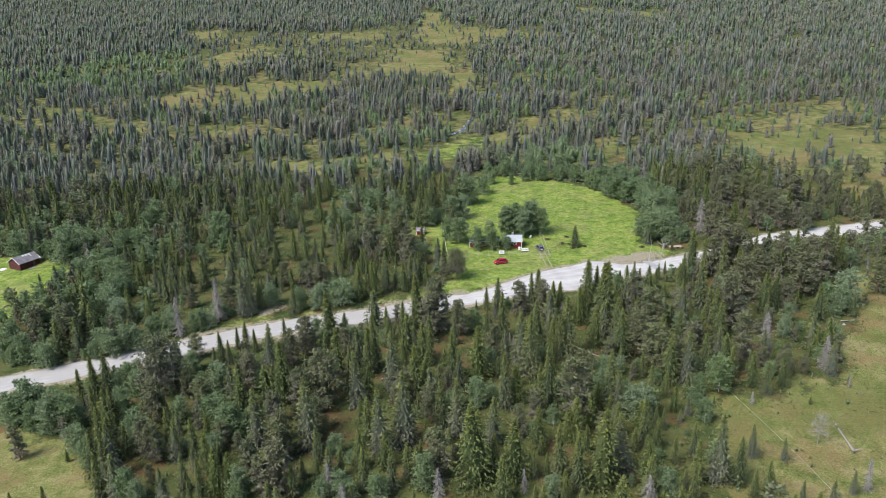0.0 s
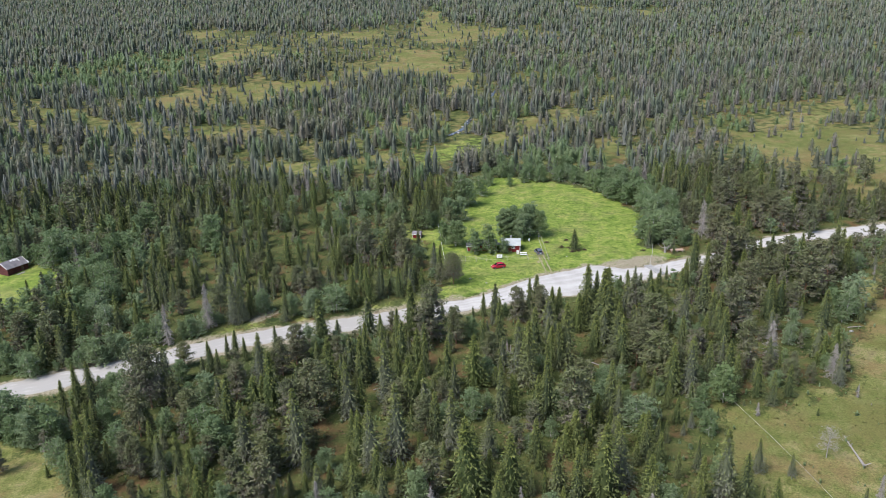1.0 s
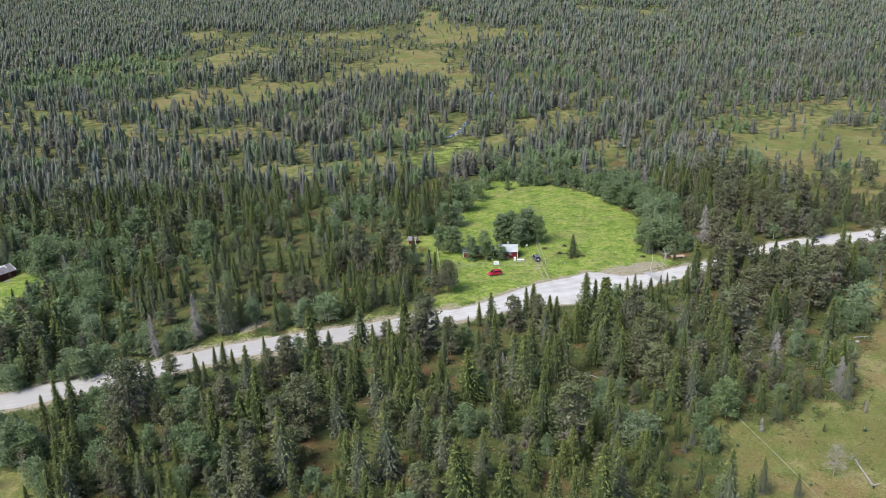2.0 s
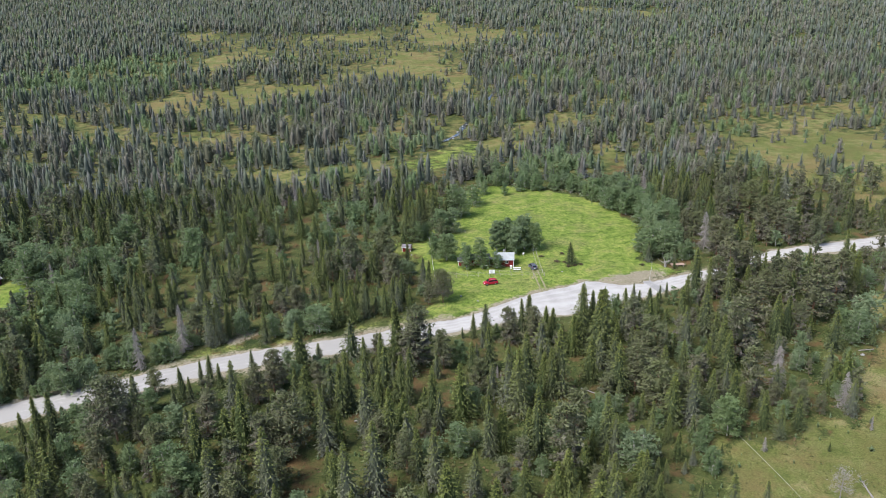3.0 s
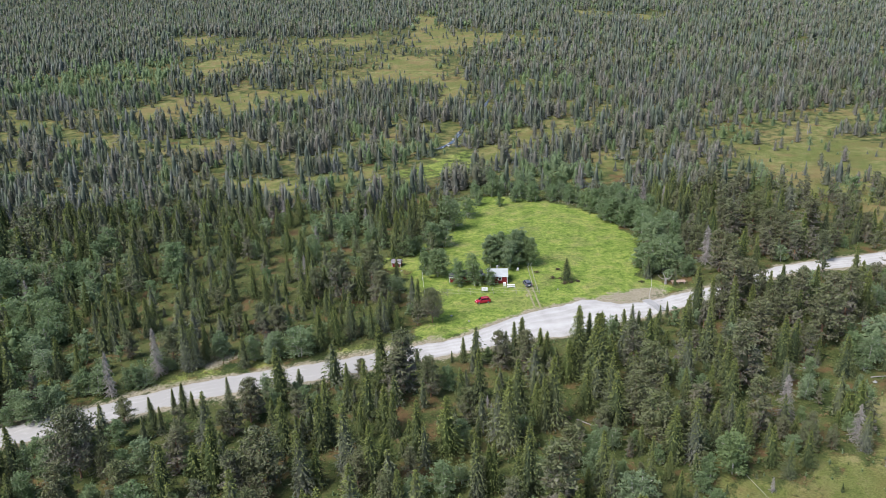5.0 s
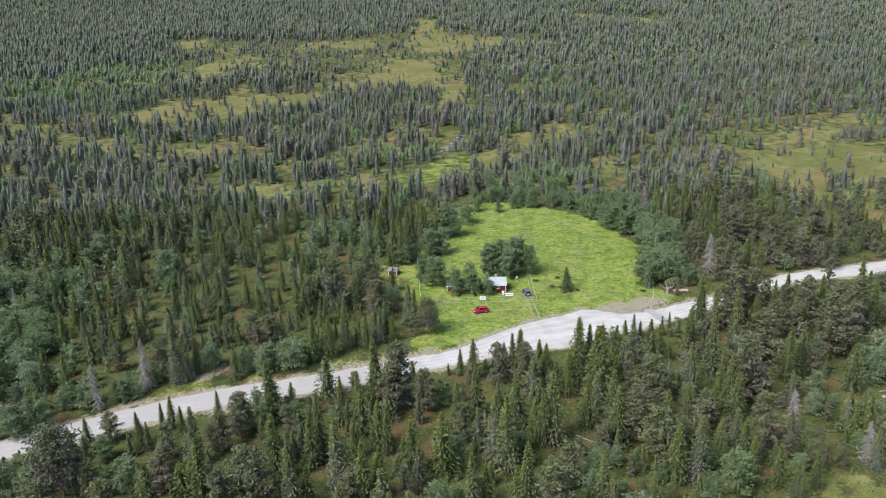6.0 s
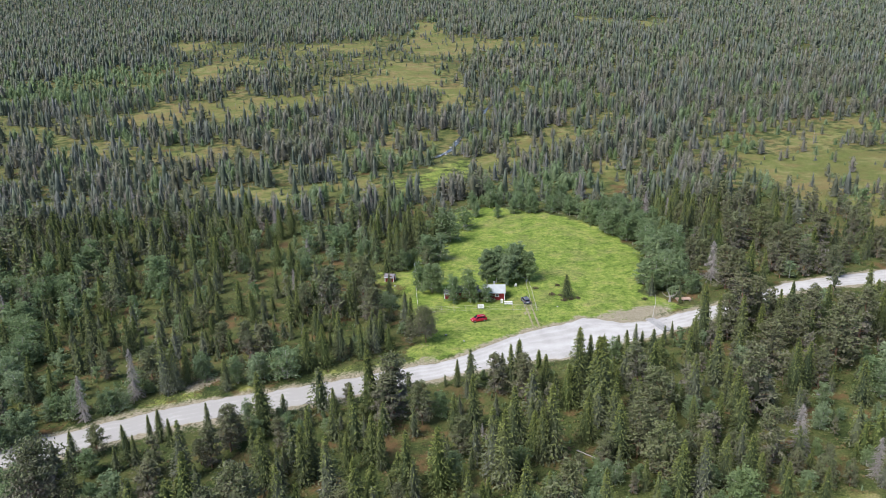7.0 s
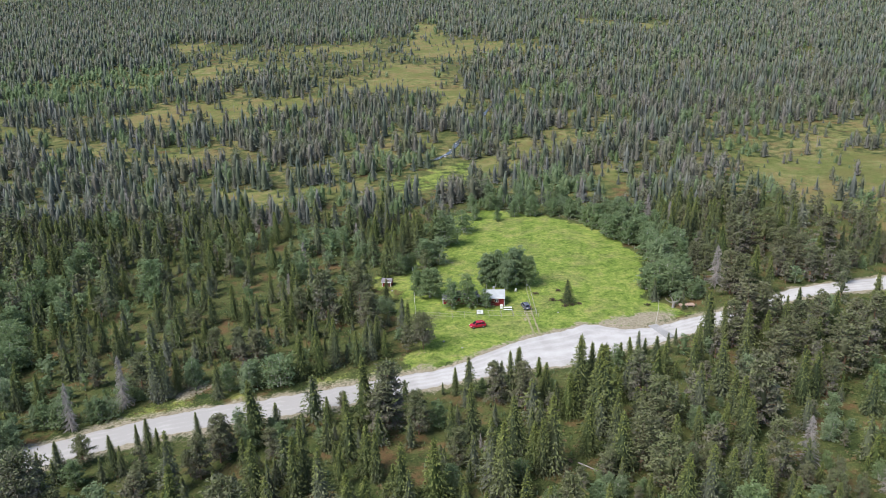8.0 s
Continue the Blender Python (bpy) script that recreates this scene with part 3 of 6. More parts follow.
def tree_meshes(kind, k):
    """Trunk and crown meshes of one form, shared by all its trees."""
    if (kind, k) not in PROTO:
        v, f, s, g = KINDS[kind]["full"][k]
        made = []
        for slot, nm in ((0, "trunk"), (1, "crown")):
            sel = f[s == slot]
            used, inv = np.unique(sel, return_inverse=True)
            made.append(mesh_from(nm, v[used], inv.reshape(-1, 3), [KINDS[kind]["mats"][slot]], None, {"lichen": g[used, 0], "fresh": g[used, 1], "tree": np.zeros(len(used))}))
        PROTO[kind, k] = made
    return PROTO[kind, k]


def plant(kind, x, y, height, k, turn=0.0, label="", group="", wide=1.0):
    """One tree of its own: an empty at its foot with a trunk and a crown."""
    name, text, cat = LABELS[kind]
    ob = new(name)
    own = KINDS[kind]["full"][k][0][:, 2].max()
    s = height / own
    ob.matrix_world = Matrix.LocRotScale((x, y, float(terrain(x, y))), Euler((0, 0, turn)), (s * wide, s * wide, s))
    for me in tree_meshes(kind, k):
        c = new(me.name.split(".")[0], me)
        c.parent = ob
    return tagged(ob, label or text, cat, group or kind + " trees of the near forest")


def forest_stuff(name, label, cat, kind, level, spots):
    """Many trees as one mesh: spots are x, y, height rows."""
    forms, rng = KINDS[kind][level], np.random.default_rng(len(spots) + 7)
    # far and remote levels take the needles that have haze in their colour
    hazed = {"spruce": [BARK, HAZED_SPRUCE], "pine": [PINE_BARK, HAZED_PINE]} if level in ("far", "remote") else {}
    mats = hazed.get(kind, KINDS[kind]["mats"])
    spots = np.asarray(spots, float)
    pick = rng.integers(0, len(forms), len(spots))
    V, F, S, G, N, T, base = [], [], [], [], [], [], 0
    for k, (v, f, s, g) in enumerate(forms):
        p = spots[pick == k]
        if not len(p):
            continue
        n, nv = len(p), len(v)
        a = rng.uniform(0, 6.28, n)
        sc = p[:, 2] / v[:, 2].max()
        wide = sc * rng.uniform(0.85, 1.45, n)
        x = (v[None, :, 0] * np.cos(a)[:, None] - v[None, :, 1] * np.sin(a)[:, None]) * wide[:, None] + p[:, 0:1]
        y = (v[None, :, 0] * np.sin(a)[:, None] + v[None, :, 1] * np.cos(a)[:, None]) * wide[:, None] + p[:, 1:2]
        z = v[None, :, 2] * sc[:, None] + terrain(p[:, 0], p[:, 1])[:, None]
        V.append(np.stack([x, y, z], 2).reshape(-1, 3))
        F.append((f[None] + (np.arange(n) * nv)[:, None, None]).reshape(-1, 3) + base)
        S.append(np.tile(s, n))
        lich = np.tile(g[:, 0], n)
        G.append(lich + np.repeat(rng.uniform(-0.15, 0.3, n), nv) * (lich > 0.02))
        N.append(np.tile(g[:, 1], n))
        T.append(np.repeat(rng.random(n), nv))
        base += n * nv
    me = mesh_from(name, np.vstack(V), np.vstack(F), mats, np.concatenate(S), {"lichen": np.clip(np.concatenate(G), 0, 0.9), "fresh": np.concatenate(N), "tree": np.concatenate(T)})
    return tagged(new(name, me), label, cat, "", "stuff")


# trees that stand out: x, y, height
SPRUCES_A = [(39.4, 101.2, 6.7), (19.3, 104.3, 6.8), (39.1, 104.9, 5.9), (54.4, 105.4, 7.7), (52.2, 105.6, 5.9), (41.7, 105.7, 7.9), (34.2, 106.1, 9.6), (-31.4, 106.7, 6.9), (9.1, 106.9, 9.7), (-45.3, 107.8, 7), (22.6, 109.2, 12.6), (50.7, 109.3, 10.1), (26.5, 109.7, 16.5), (43.8, 109.8, 9.5), (-71.9, 109.9, 6), (-78.1, 110.3, 4.8), (-28.1, 110.8, 7.7), (-15.2, 111.3, 9.4), (-44.7, 111.4, 8.9), (-10.4, 111.6, 8.8), (-42.2, 111.9, 10.6), (19.7, 112.1, 12.2), (-40, 112.5, 8.9), (15.2, 112.8, 6.2), (17.5, 113.1, 5.5), (8, 113.5, 9.5), (-63.8, 113.7, 9.6), (-48.4, 114, 8.4), (-24.1, 114.8, 5.8), (-20, 115.6, 6.7), (41.6, 116.1, 5.8), (-16.5, 117.6, 9.1), (45.8, 118.1, 7.3)]
SPRUCES_B = [(-64.5, 118.2, 9.8), (-45.8, 119.4, 8.7), (-37.4, 120.1, 7.7), (26.1, 120.4, 6.2), (-68, 120.5, 10.6), (-24.9, 120.5, 8.4), (17.4, 122.3, 9.3), (37.7, 122.4, 9.9), (-66.9, 123, 13.7), (-49.6, 124.1, 9.5), (-63.5, 125.3, 7.7), (-54.9, 125.8, 10.8), (41, 126.4, 5.7), (42.6, 126.5, 5.1), (28.1, 127.7, 8.7), (-32.8, 128.5, 8), (-1.1, 129.4, 11.5), (-49, 130.6, 6.6), (-17.6, 131.5, 7.2), (46.4, 132.4, 6.8), (33.8, 134, 14.3), (31, 134, 6.9), (21.1, 135.6, 15), (12, 135.9, 13.2), (42.7, 136.2, 8), (-74.5, 137, 10.1), (19.4, 137, 10), (14.7, 137.5, 10), (-60.5, 137.7, 8.8), (67.7, 137.8, 7.8), (46.4, 138, 6.4), (-71.5, 138.3, 8.9), (-44.6, 139.4, 12.2)]
SPRUCES_C = [(-6.6, 139.5, 14.1), (72.3, 140.5, 8.1), (65.9, 140.9, 9.2), (26.1, 141.7, 8.2), (-36, 141.8, 15.6), (-4.5, 142, 10.9), (48.8, 143.6, 12), (63.2, 145.1, 8), (43.5, 146.3, 6.4), (57.5, 146.6, 10.8), (-82.5, 147.2, 8.5), (-79.1, 147.3, 12), (7.1, 147.9, 13.9), (62.9, 148, 9.8), (-76.6, 148.7, 12.1), (1.5, 149, 12.4), (18.9, 149.1, 16), (-24.9, 151.8, 12.6), (-17.9, 151.8, 12.8), (-10, 153.5, 9.4), (-16.7, 154.7, 14.4), (-3.5, 154.9, 10.9), (41, 154.9, 13.2), (26.7, 155.3, 12.3), (28.4, 156.6, 16.1), (25.1, 156.8, 10.5), (-5.5, 157.2, 11), (51.2, 157.5, 10.5), (-28.6, 159.3, 8.2), (-52.5, 160.8, 6.8), (35.6, 160.8, 10.7), (56.5, 161.1, 9.8), (41.2, 161.3, 13.3)]
SPRUCES_D = [(22.2, 161.5, 13), (-54.6, 162.4, 8.3), (66.7, 162.4, 10.7), (62.8, 163.9, 8.3), (-66.9, 164.9, 5.9), (10.3, 164.9, 9.4), (67.1, 166.3, 12.8), (14.2, 166.4, 13), (-47.6, 166.5, 6.5), (-50.2, 168.2, 7.8), (-52.3, 168.2, 6.5), (-10.6, 168.7, 10.8), (40.8, 168.8, 19.3), (39.5, 169.5, 19), (-98.2, 169.6, 11), (-92.8, 169.6, 11), (-29.2, 170, 14.2), (-40.7, 170.1, 7.5), (94.6, 170.8, 10.5), (67.4, 171.6, 11.1), (-6.8, 172.9, 16.7), (34.1, 173.4, 10.9), (-15, 173.9, 7.1), (35.5, 173.9, 11.3), (82.8, 176, 12.9), (-91.9, 176.4, 12), (-94.4, 178, 12.9), (86.6, 178.1, 11.1), (67.7, 179.6, 14.6), (30.4, 179.7, 9.7), (37.8, 179.8, 15.6), (23.2, 180.6, 12.1), (24.7, 180.8, 12.9)]
SPRUCES_E = [(40.6, 182.4, 12.6), (11.4, 183.9, 6.9), (-81, 185.6, 10), (-86.2, 186.2, 9.4), (-41.6, 187.3, 9.7), (58.8, 190.2, 8.1), (-51.7, 191.1, 10.5), (51.2, 191.2, 8.8), (-24.1, 193.9, 12.3), (67.8, 194.5, 10.5), (-20, 195.6, 11.3), (80, 197.2, 14), (-11.7, 198.5, 9.7), (-16.8, 199.1, 13), (114.9, 200.1, 13), (85.6, 200.4, 10.4), (113.6, 201.1, 15.2), (-104.7, 201.3, 10.3), (72.7, 202.8, 14.8), (65.4, 203.5, 4.6), (-77, 203.6, 9.8), (-9.8, 203.9, 9.2), (-108.1, 205.2, 10.8), (-7.4, 207, 9.3), (-91.7, 207.5, 10.9), (-72.7, 209.2, 10.9), (0.1, 209.5, 11.2), (-82, 209.6, 12.7), (-105.4, 211.4, 10.1), (-124, 211.8, 6.7), (119.1, 213.3, 14.5), (-78.3, 213.3, 11.1), (-24.9, 213.5, 8.3)]
SPRUCES_F = [(-53.7, 217.5, 6), (-60.6, 219.9, 9.8), (-30.9, 221.3, 9.5), (-43.7, 223.1, 9.5), (-96, 223.4, 10.6), (-67.6, 223.7, 11.5), (-90, 224.9, 11.6), (-111.4, 226.9, 9.7), (-54.1, 227, 8.7), (-59.3, 227.8, 9.7), (-48.7, 228.2, 10.9), (-34.6, 229.2, 10.9), (99.7, 231.6, 11.6), (-67.3, 232.4, 10.8), (-90.6, 234.7, 11.9), (-59.2, 236.4, 9.6), (-40.6, 239, 9.7), (98.6, 239, 11.9), (-88.5, 242.2, 17.2), (122, 248.8, 12.3), (-86.9, 249.1, 8.8), (130.9, 253.1, 12.9), (141.8, 253.2, 12.9), (-50.1, 254.1, 8.9), (-38.5, 254.1, 12.2), (127.1, 254.8, 17.1), (-5.2, 255.7, 14.7), (-7.8, 256.8, 15.8), (96.6, 258, 12.7), (-52.5, 261.1, 11.9), (-64.8, 263, 12.6), (-45.3, 265.1, 10.9), (93.9, 265.1, 13)]
SPRUCES_G = [(-12.8, 265.4, 14.1), (-87.4, 268.2, 12.1), (1.5, 269.3, 16.4), (-118.4, 269.5, 15.5), (119, 269.5, 13.6), (-74.8, 270.2, 11.6), (125.6, 273.3, 12.4), (-3.9, 274.3, 13.4), (2.1, 274.9, 13.4), (85.9, 275.4, 15.6), (90.7, 275.6, 14.7), (-61, 276.1, 11.7), (0, 277.3, 13.9), (94.2, 278.3, 13.9), (6.6, 280.3, 14.1), (84.7, 280.9, 13.6), (-2.6, 281.4, 14.1), (-52.3, 283.2, 11.5), (102.7, 284.4, 13.3), (-80.4, 288.8, 11.7), (-16.5, 289.7, 8.5), (92.6, 290.4, 14), (-49.6, 291.7, 11.3), (-46.2, 295.8, 11.9), (-10.6, 300, 7.7), (-67, 314.3, 12.5), (-91.3, 314.4, 10.6), (-77.2, 327.2, 11.9)]
SPRUCES = SPRUCES_A + SPRUCES_B + SPRUCES_C + SPRUCES_D + SPRUCES_E + SPRUCES_F + SPRUCES_G
PINES_A = [(-33.5, 111.2, 9.4), (-30.6, 111.5, 11.7), (-2.3, 113.9, 10.7), (-57, 123, 8.8), (-59.4, 125, 9.5), (13.8, 125.2, 7.6), (-85.7, 126.9, 8), (25.8, 130.2, 15), (-26.4, 130.4, 8.5), (-3.4, 131.4, 9.4), (-61.9, 136.8, 11.4), (-31.6, 138.1, 11.4), (-26.4, 139.1, 14.1), (-52.3, 140.1, 8.9), (79.2, 145.5, 4.5), (-58, 146.3, 8.5), (-44.8, 147.5, 10.2), (47, 148.6, 11.9), (68.1, 152.3, 12.5), (44.4, 155.5, 12.3), (-36.8, 158.3, 10.1), (11.2, 158.3, 8.8), (-34.5, 163.3, 10.9), (-61.7, 164.6, 6.9), (70.5, 167.6, 16.3), (51.2, 167.7, 12.2), (3.7, 169, 10), (-4.1, 169.7, 12.3), (-2.4, 172, 16.2), (-97.7, 174.9, 12.5), (-106.3, 175.6, 12), (25.8, 176.6, 11.4), (-12.5, 177.5, 5.8)]
PINES_B = [(50.3, 178.2, 12.4), (89.6, 178.3, 9.6), (19.9, 180.1, 10), (80.2, 183.2, 13.7), (96.5, 185.3, 15.9), (118.2, 185.8, 10.6), (-109.2, 191.1, 12.3), (-60.4, 191.8, 10.2), (-72.2, 195.2, 7.8), (93.8, 195.6, 10.2), (107.5, 195.7, 16.1), (88.7, 196, 10.3), (-39.5, 201.8, 7.4), (99.3, 202.3, 13.1), (-36.4, 203.4, 8.9), (82.6, 203.7, 17.1), (-41.4, 204.9, 9), (-47.8, 206.6, 8.3), (-10.5, 217.4, 11.2), (-11.8, 220.9, 13.1), (-22.2, 222.4, 16), (-29.3, 224.9, 10), (91, 228.6, 13.4), (-14.2, 231.3, 14.6), (89.5, 232.6, 13.6), (123, 237.8, 9.9), (115.2, 239.7, 11.2), (107.6, 244.1, 9.1), (154.8, 248, 7.4), (115.1, 248.3, 12.3), (132.3, 249, 9.9), (85.4, 250.7, 9.5), (88.5, 251, 8.7)]
PINES_C = [(112.3, 251.7, 13.5), (143.7, 251.7, 10.8), (152.1, 253.4, 10.4), (125.3, 253.6, 16.6), (104.4, 262.6, 13.3), (161.4, 263.4, 9), (143.3, 265.4, 13), (112.8, 265.9, 14.3), (102.9, 267, 13), (110.5, 270.5, 13.2)]
PINES = PINES_A + PINES_B + PINES_C
BIRCHES_A = [(17.2, 106.2, 5.7), (37.4, 106.5, 6.6), (37, 106.7, 6.3), (-12.8, 109, 5.8), (-23, 109.2, 5.3), (-18.4, 109.3, 6.4), (-38.2, 109.4, 4.7), (-55.7, 110, 5.9), (-4.4, 110.7, 7.6), (-37.7, 111.6, 7.1), (-58.1, 111.7, 7.2), (-70.6, 123.3, 6.4), (-46.3, 124.7, 5.7), (25.6, 126.1, 4.1), (-62.5, 128, 6.5), (-74.3, 128.1, 7.2), (51.3, 128.5, 6.2), (21.1, 129.4, 4.7), (-44.9, 130.2, 7.8), (-44.5, 130.9, 7.2), (-64.7, 131, 7.3), (38.6, 131.2, 8.4), (-48.7, 135.5, 8), (-82.1, 135.6, 6.1), (-84.2, 135.8, 8.1), (-87.8, 136.2, 6.8), (-56.8, 136.3, 6.8), (-79, 136.4, 8.8), (6.2, 136.5, 8), (-83.2, 136.8, 9.5), (-78.1, 137.3, 6.1), (53.5, 137.8, 5.6), (-92.5, 138.7, 6.9)]
BIRCHES_B = [(-81.8, 139.1, 8.2), (58.3, 139.5, 8.9), (-69.3, 139.6, 7.6), (-94.3, 139.9, 8.3), (-92.1, 140.8, 8.3), (-71.8, 140.9, 6.2), (-91.4, 142.2, 9.7), (-88.8, 142.2, 9), (34, 144, 6.9), (-55.4, 147.2, 6.4), (-69.3, 147.5, 7.1), (-51, 147.9, 7.8), (-74.4, 149.2, 7.2), (-71.9, 149.6, 7.9), (9.7, 150, 6.4), (85.1, 150.7, 4.3), (77.7, 154.1, 3.8), (89.9, 161.7, 3.9), (-98.8, 164.6, 7.4), (-108.3, 166.2, 5.9), (-93.7, 166.8, 3.1), (61.9, 166.9, 4.9), (95.8, 167, 3.1), (-90.9, 167.1, 3.5), (-105.3, 167.2, 5.6), (-88.4, 167.4, 5.3), (-21.6, 167.6, 4), (-105.8, 167.6, 8.1), (-24.1, 168.2, 5), (-83.7, 168.5, 7.8), (-111.3, 169.6, 8.2), (-86.9, 170.4, 7.6), (-81.6, 170.7, 8.2)]
BIRCHES_C = [(87, 170.8, 5.3), (-79, 171, 7.1), (7.7, 171.2, 6.3), (-33, 172.6, 6.3), (100.5, 173, 3.5), (101.5, 174.6, 8.6), (-114.1, 177.1, 8.1), (100.4, 177.8, 7.3), (105.1, 178.1, 11.1), (-78.3, 178.3, 5.9), (-76.2, 178.7, 6.9), (-74, 179.1, 6.9), (-67.1, 180.2, 5.9), (-65.1, 180.3, 6.6), (-63.6, 181.1, 5.3), (-89.1, 187.6, 8.4), (-35.6, 189, 7.8), (-110.7, 190.2, 8.6), (-39.9, 190.3, 7.1), (48.2, 191.4, 7.1), (-33.9, 191.4, 7.2), (-28.8, 191.5, 8.8), (-94.6, 193.6, 9.5), (-48.4, 193.6, 6.2), (-49.8, 193.8, 7.2), (-107.5, 196, 7.9), (-122.7, 200.5, 6.1), (-98.3, 204.4, 9), (121.7, 205.2, 5.7), (-35.2, 205.3, 5.8), (-130.9, 206.2, 5.1), (-99.6, 212.8, 10.7), (-108.3, 213.5, 8.4)]
BIRCHES_D = [(-106.4, 217.6, 8.5), (-62.9, 219.7, 4.9), (-114.9, 220.9, 8), (-109.1, 226.6, 8.2), (78.1, 229.8, 5.5), (80, 230.2, 6.8), (68.4, 231.8, 7), (75.3, 232.8, 9), (72.5, 233.1, 9.8), (71.2, 236, 10.9), (-129.1, 236.6, 12.5), (67.7, 238, 8.4), (-125.8, 239.7, 12.2), (-128.7, 240.6, 12.6), (-145.7, 240.9, 11.2), (-139, 241, 7.4), (-136, 241.1, 8.2), (-112.3, 242.9, 9.2), (-105.8, 243.6, 8.7), (-110.2, 245.8, 8.7), (-119.1, 247.1, 8.3), (-78.1, 247.8, 12.4), (135, 248.1, 4.1), (-123.8, 248.8, 8.4), (75.4, 252.3, 10.4), (-34.9, 256, 6.8), (-4.6, 256.3, 7.7), (75.1, 256.3, 9.7), (-2.4, 259.1, 5.6), (-1, 260.2, 5.6), (3.9, 260.9, 9.7), (-56.2, 261.1, 6.9), (74.7, 263, 9.9)]
BIRCHES_E = [(7.7, 263.2, 10), (-18.5, 266.2, 7), (77.8, 268.3, 10.1), (-110, 268.9, 9.3), (-107.7, 269.9, 11.1), (-16.6, 270.7, 6.7), (76.1, 274.2, 10.7), (-14.3, 274.5, 7.2), (71.6, 275.5, 8.5), (74, 276.7, 9.5), (76.2, 278.7, 10.4), (9.3, 280.7, 13.2), (68.1, 281.2, 9.1), (11, 281.3, 11.4), (69.7, 281.8, 10.5), (66.4, 284.5, 8.5), (17.2, 293.1, 8.5), (64.5, 293.6, 9.5), (62, 297.2, 8.6), (30, 306.1, 5.9), (60.1, 307.1, 7.9), (21.7, 307.9, 6.4), (57, 308.3, 7.4), (51.2, 309.9, 7.2), (36.5, 310.7, 7.5), (44.6, 310.7, 7), (42.6, 310.9, 8.4), (50.2, 312.8, 7.5), (55.6, 314, 7.5), (39.7, 316.8, 7.6), (20.8, 318.1, 7.6), (27.6, 320.1, 7.6), (31.4, 320.7, 6.6)]
BIRCHES = BIRCHES_A + BIRCHES_B + BIRCHES_C + BIRCHES_D + BIRCHES_E
GREY_SPRUCES_A = [(64, 102.8, 5.6), (59.5, 103.9, 4.7), (69.3, 106, 4.8), (-51, 110.4, 8.3), (47.9, 110.7, 13.5), (-60.5, 112.7, 10.1), (30.9, 113.4, 12.9), (61.7, 115.6, 4.8), (56.3, 117, 7.2), (-63.5, 119.3, 12.3), (-13, 122.4, 14.2), (-53, 123.5, 9.5), (8.6, 123.7, 10.6), (-8.4, 124.9, 16.1), (-27.3, 125, 16.2), (-37.7, 126.9, 13.3), (1.7, 126.9, 13.2), (46.6, 128.6, 3.4), (48.9, 131, 4.7), (34.9, 132.9, 10.4), (-19.3, 139.5, 13.2), (52.6, 143.8, 13.3), (-11.8, 144.6, 15.1), (85, 144.6, 8.5), (17.3, 151.3, 14.8), (-41, 154.5, 13.3), (92, 157.5, 5.3), (60.5, 172.1, 12.4), (-55.6, 188, 14.2), (-53.8, 188.5, 12.6), (-88.1, 211.7, 8.5), (-41.3, 224.7, 8.8), (-144.3, 246.9, 15.5)]
GREY_SPRUCES_B = [(-142.8, 249.3, 12.6), (-67.6, 249.7, 9.6)]
GREY_SPRUCES = GREY_SPRUCES_A + GREY_SPRUCES_B
DEAD_TREES = [(-2, 106.3, 8), (71.9, 106.4, 6.8), (13, 109.1, 4.9), (-21.5, 110.3, 7.1), (-69.9, 177, 11.6), (-61.7, 184.9, 13.2)]
BROAD_SPRUCES = [(4.7, 111.9, 17.3), (11.8, 113.3, 13.1)]
SILVER_SPRUCES = [(74.9, 155.9, 10.1), (87.7, 239, 12.3)]
BIG_PINE = [(-63.6, 147.7, 16.0)]
LONE_TREE = [(43.6, 230.0, 7.4)]
ROUND_PINE = (3.9, 205.5, 10.5)
YARD_BIRCHES = [(31.4, 244.5, 12.2), (24.6, 243, 11.6), (27.6, 241.0, 10.2), (5.0, 237.3, 9.3), (1.8, 240, 8.5), (11.6, 229.5, 9.0), (16.5, 229.3, 10.2), (20.9, 229.0, 5.8), (21.8, 242.5, 10.8), (33.6, 243.2, 10.0)]
PINES += [(87.4, 206.0, 14.5), (78.3, 201.1, 13.0), (95.1, 204.8, 10.6), (106.4, 198.7, 12.9)]
SPRUCES += [(92.3, 205.1, 11.7), (85.4, 204.8, 13.2), (104.8, 205.3, 12.3), (76.0, 201.3, 12.2), (-6.9, 233.9, 7.9)]
BIRCHES += [(-8.4, 227.9, 5.1), (-5.8, 226.5, 4.6)]
FEATURED = {"spruce": SPRUCES, "pine": PINES, "birch": BIRCHES, "dead": DEAD_TREES}
BIRCH_PATCHES = [(-300, 615, 70, 45), (-30, 345, 22, 14), (-10, 385, 25, 22), (-30, 272, 18, 22), (-139, 258, 40, 14), (-90, 186, 28, 9), (31, 432, 12, 14), (-30, 199, 12, 6),
                 (62, 345, 40, 10), (-85, 152, 18, 9), (-110, 205, 20, 18), (-150, 180, 30, 16), (-90, 235, 30, 10), (100, 155, 9, 14), (-290, 630, 95, 60), (-250, 700, 60, 30), (-20, 248, 8, 14), (95, 560, 30, 25)]
PINE_PATCHES = [(95, 195, 28, 26), (110, 265, 45, 25), (140, 340, 40, 50), (0, 420, 90, 25), (230, 470, 90, 45), (-20, 665, 130, 60), (20, 290, 12, 15), (-40, 160, 20, 12), (60, 400, 25, 40)]


def belt_side(x, y):
    """Round the meadow, where the birches of its edge stand."""
    d = inside(FIELD, x, y)
    return (d > -22) & (y > 230)


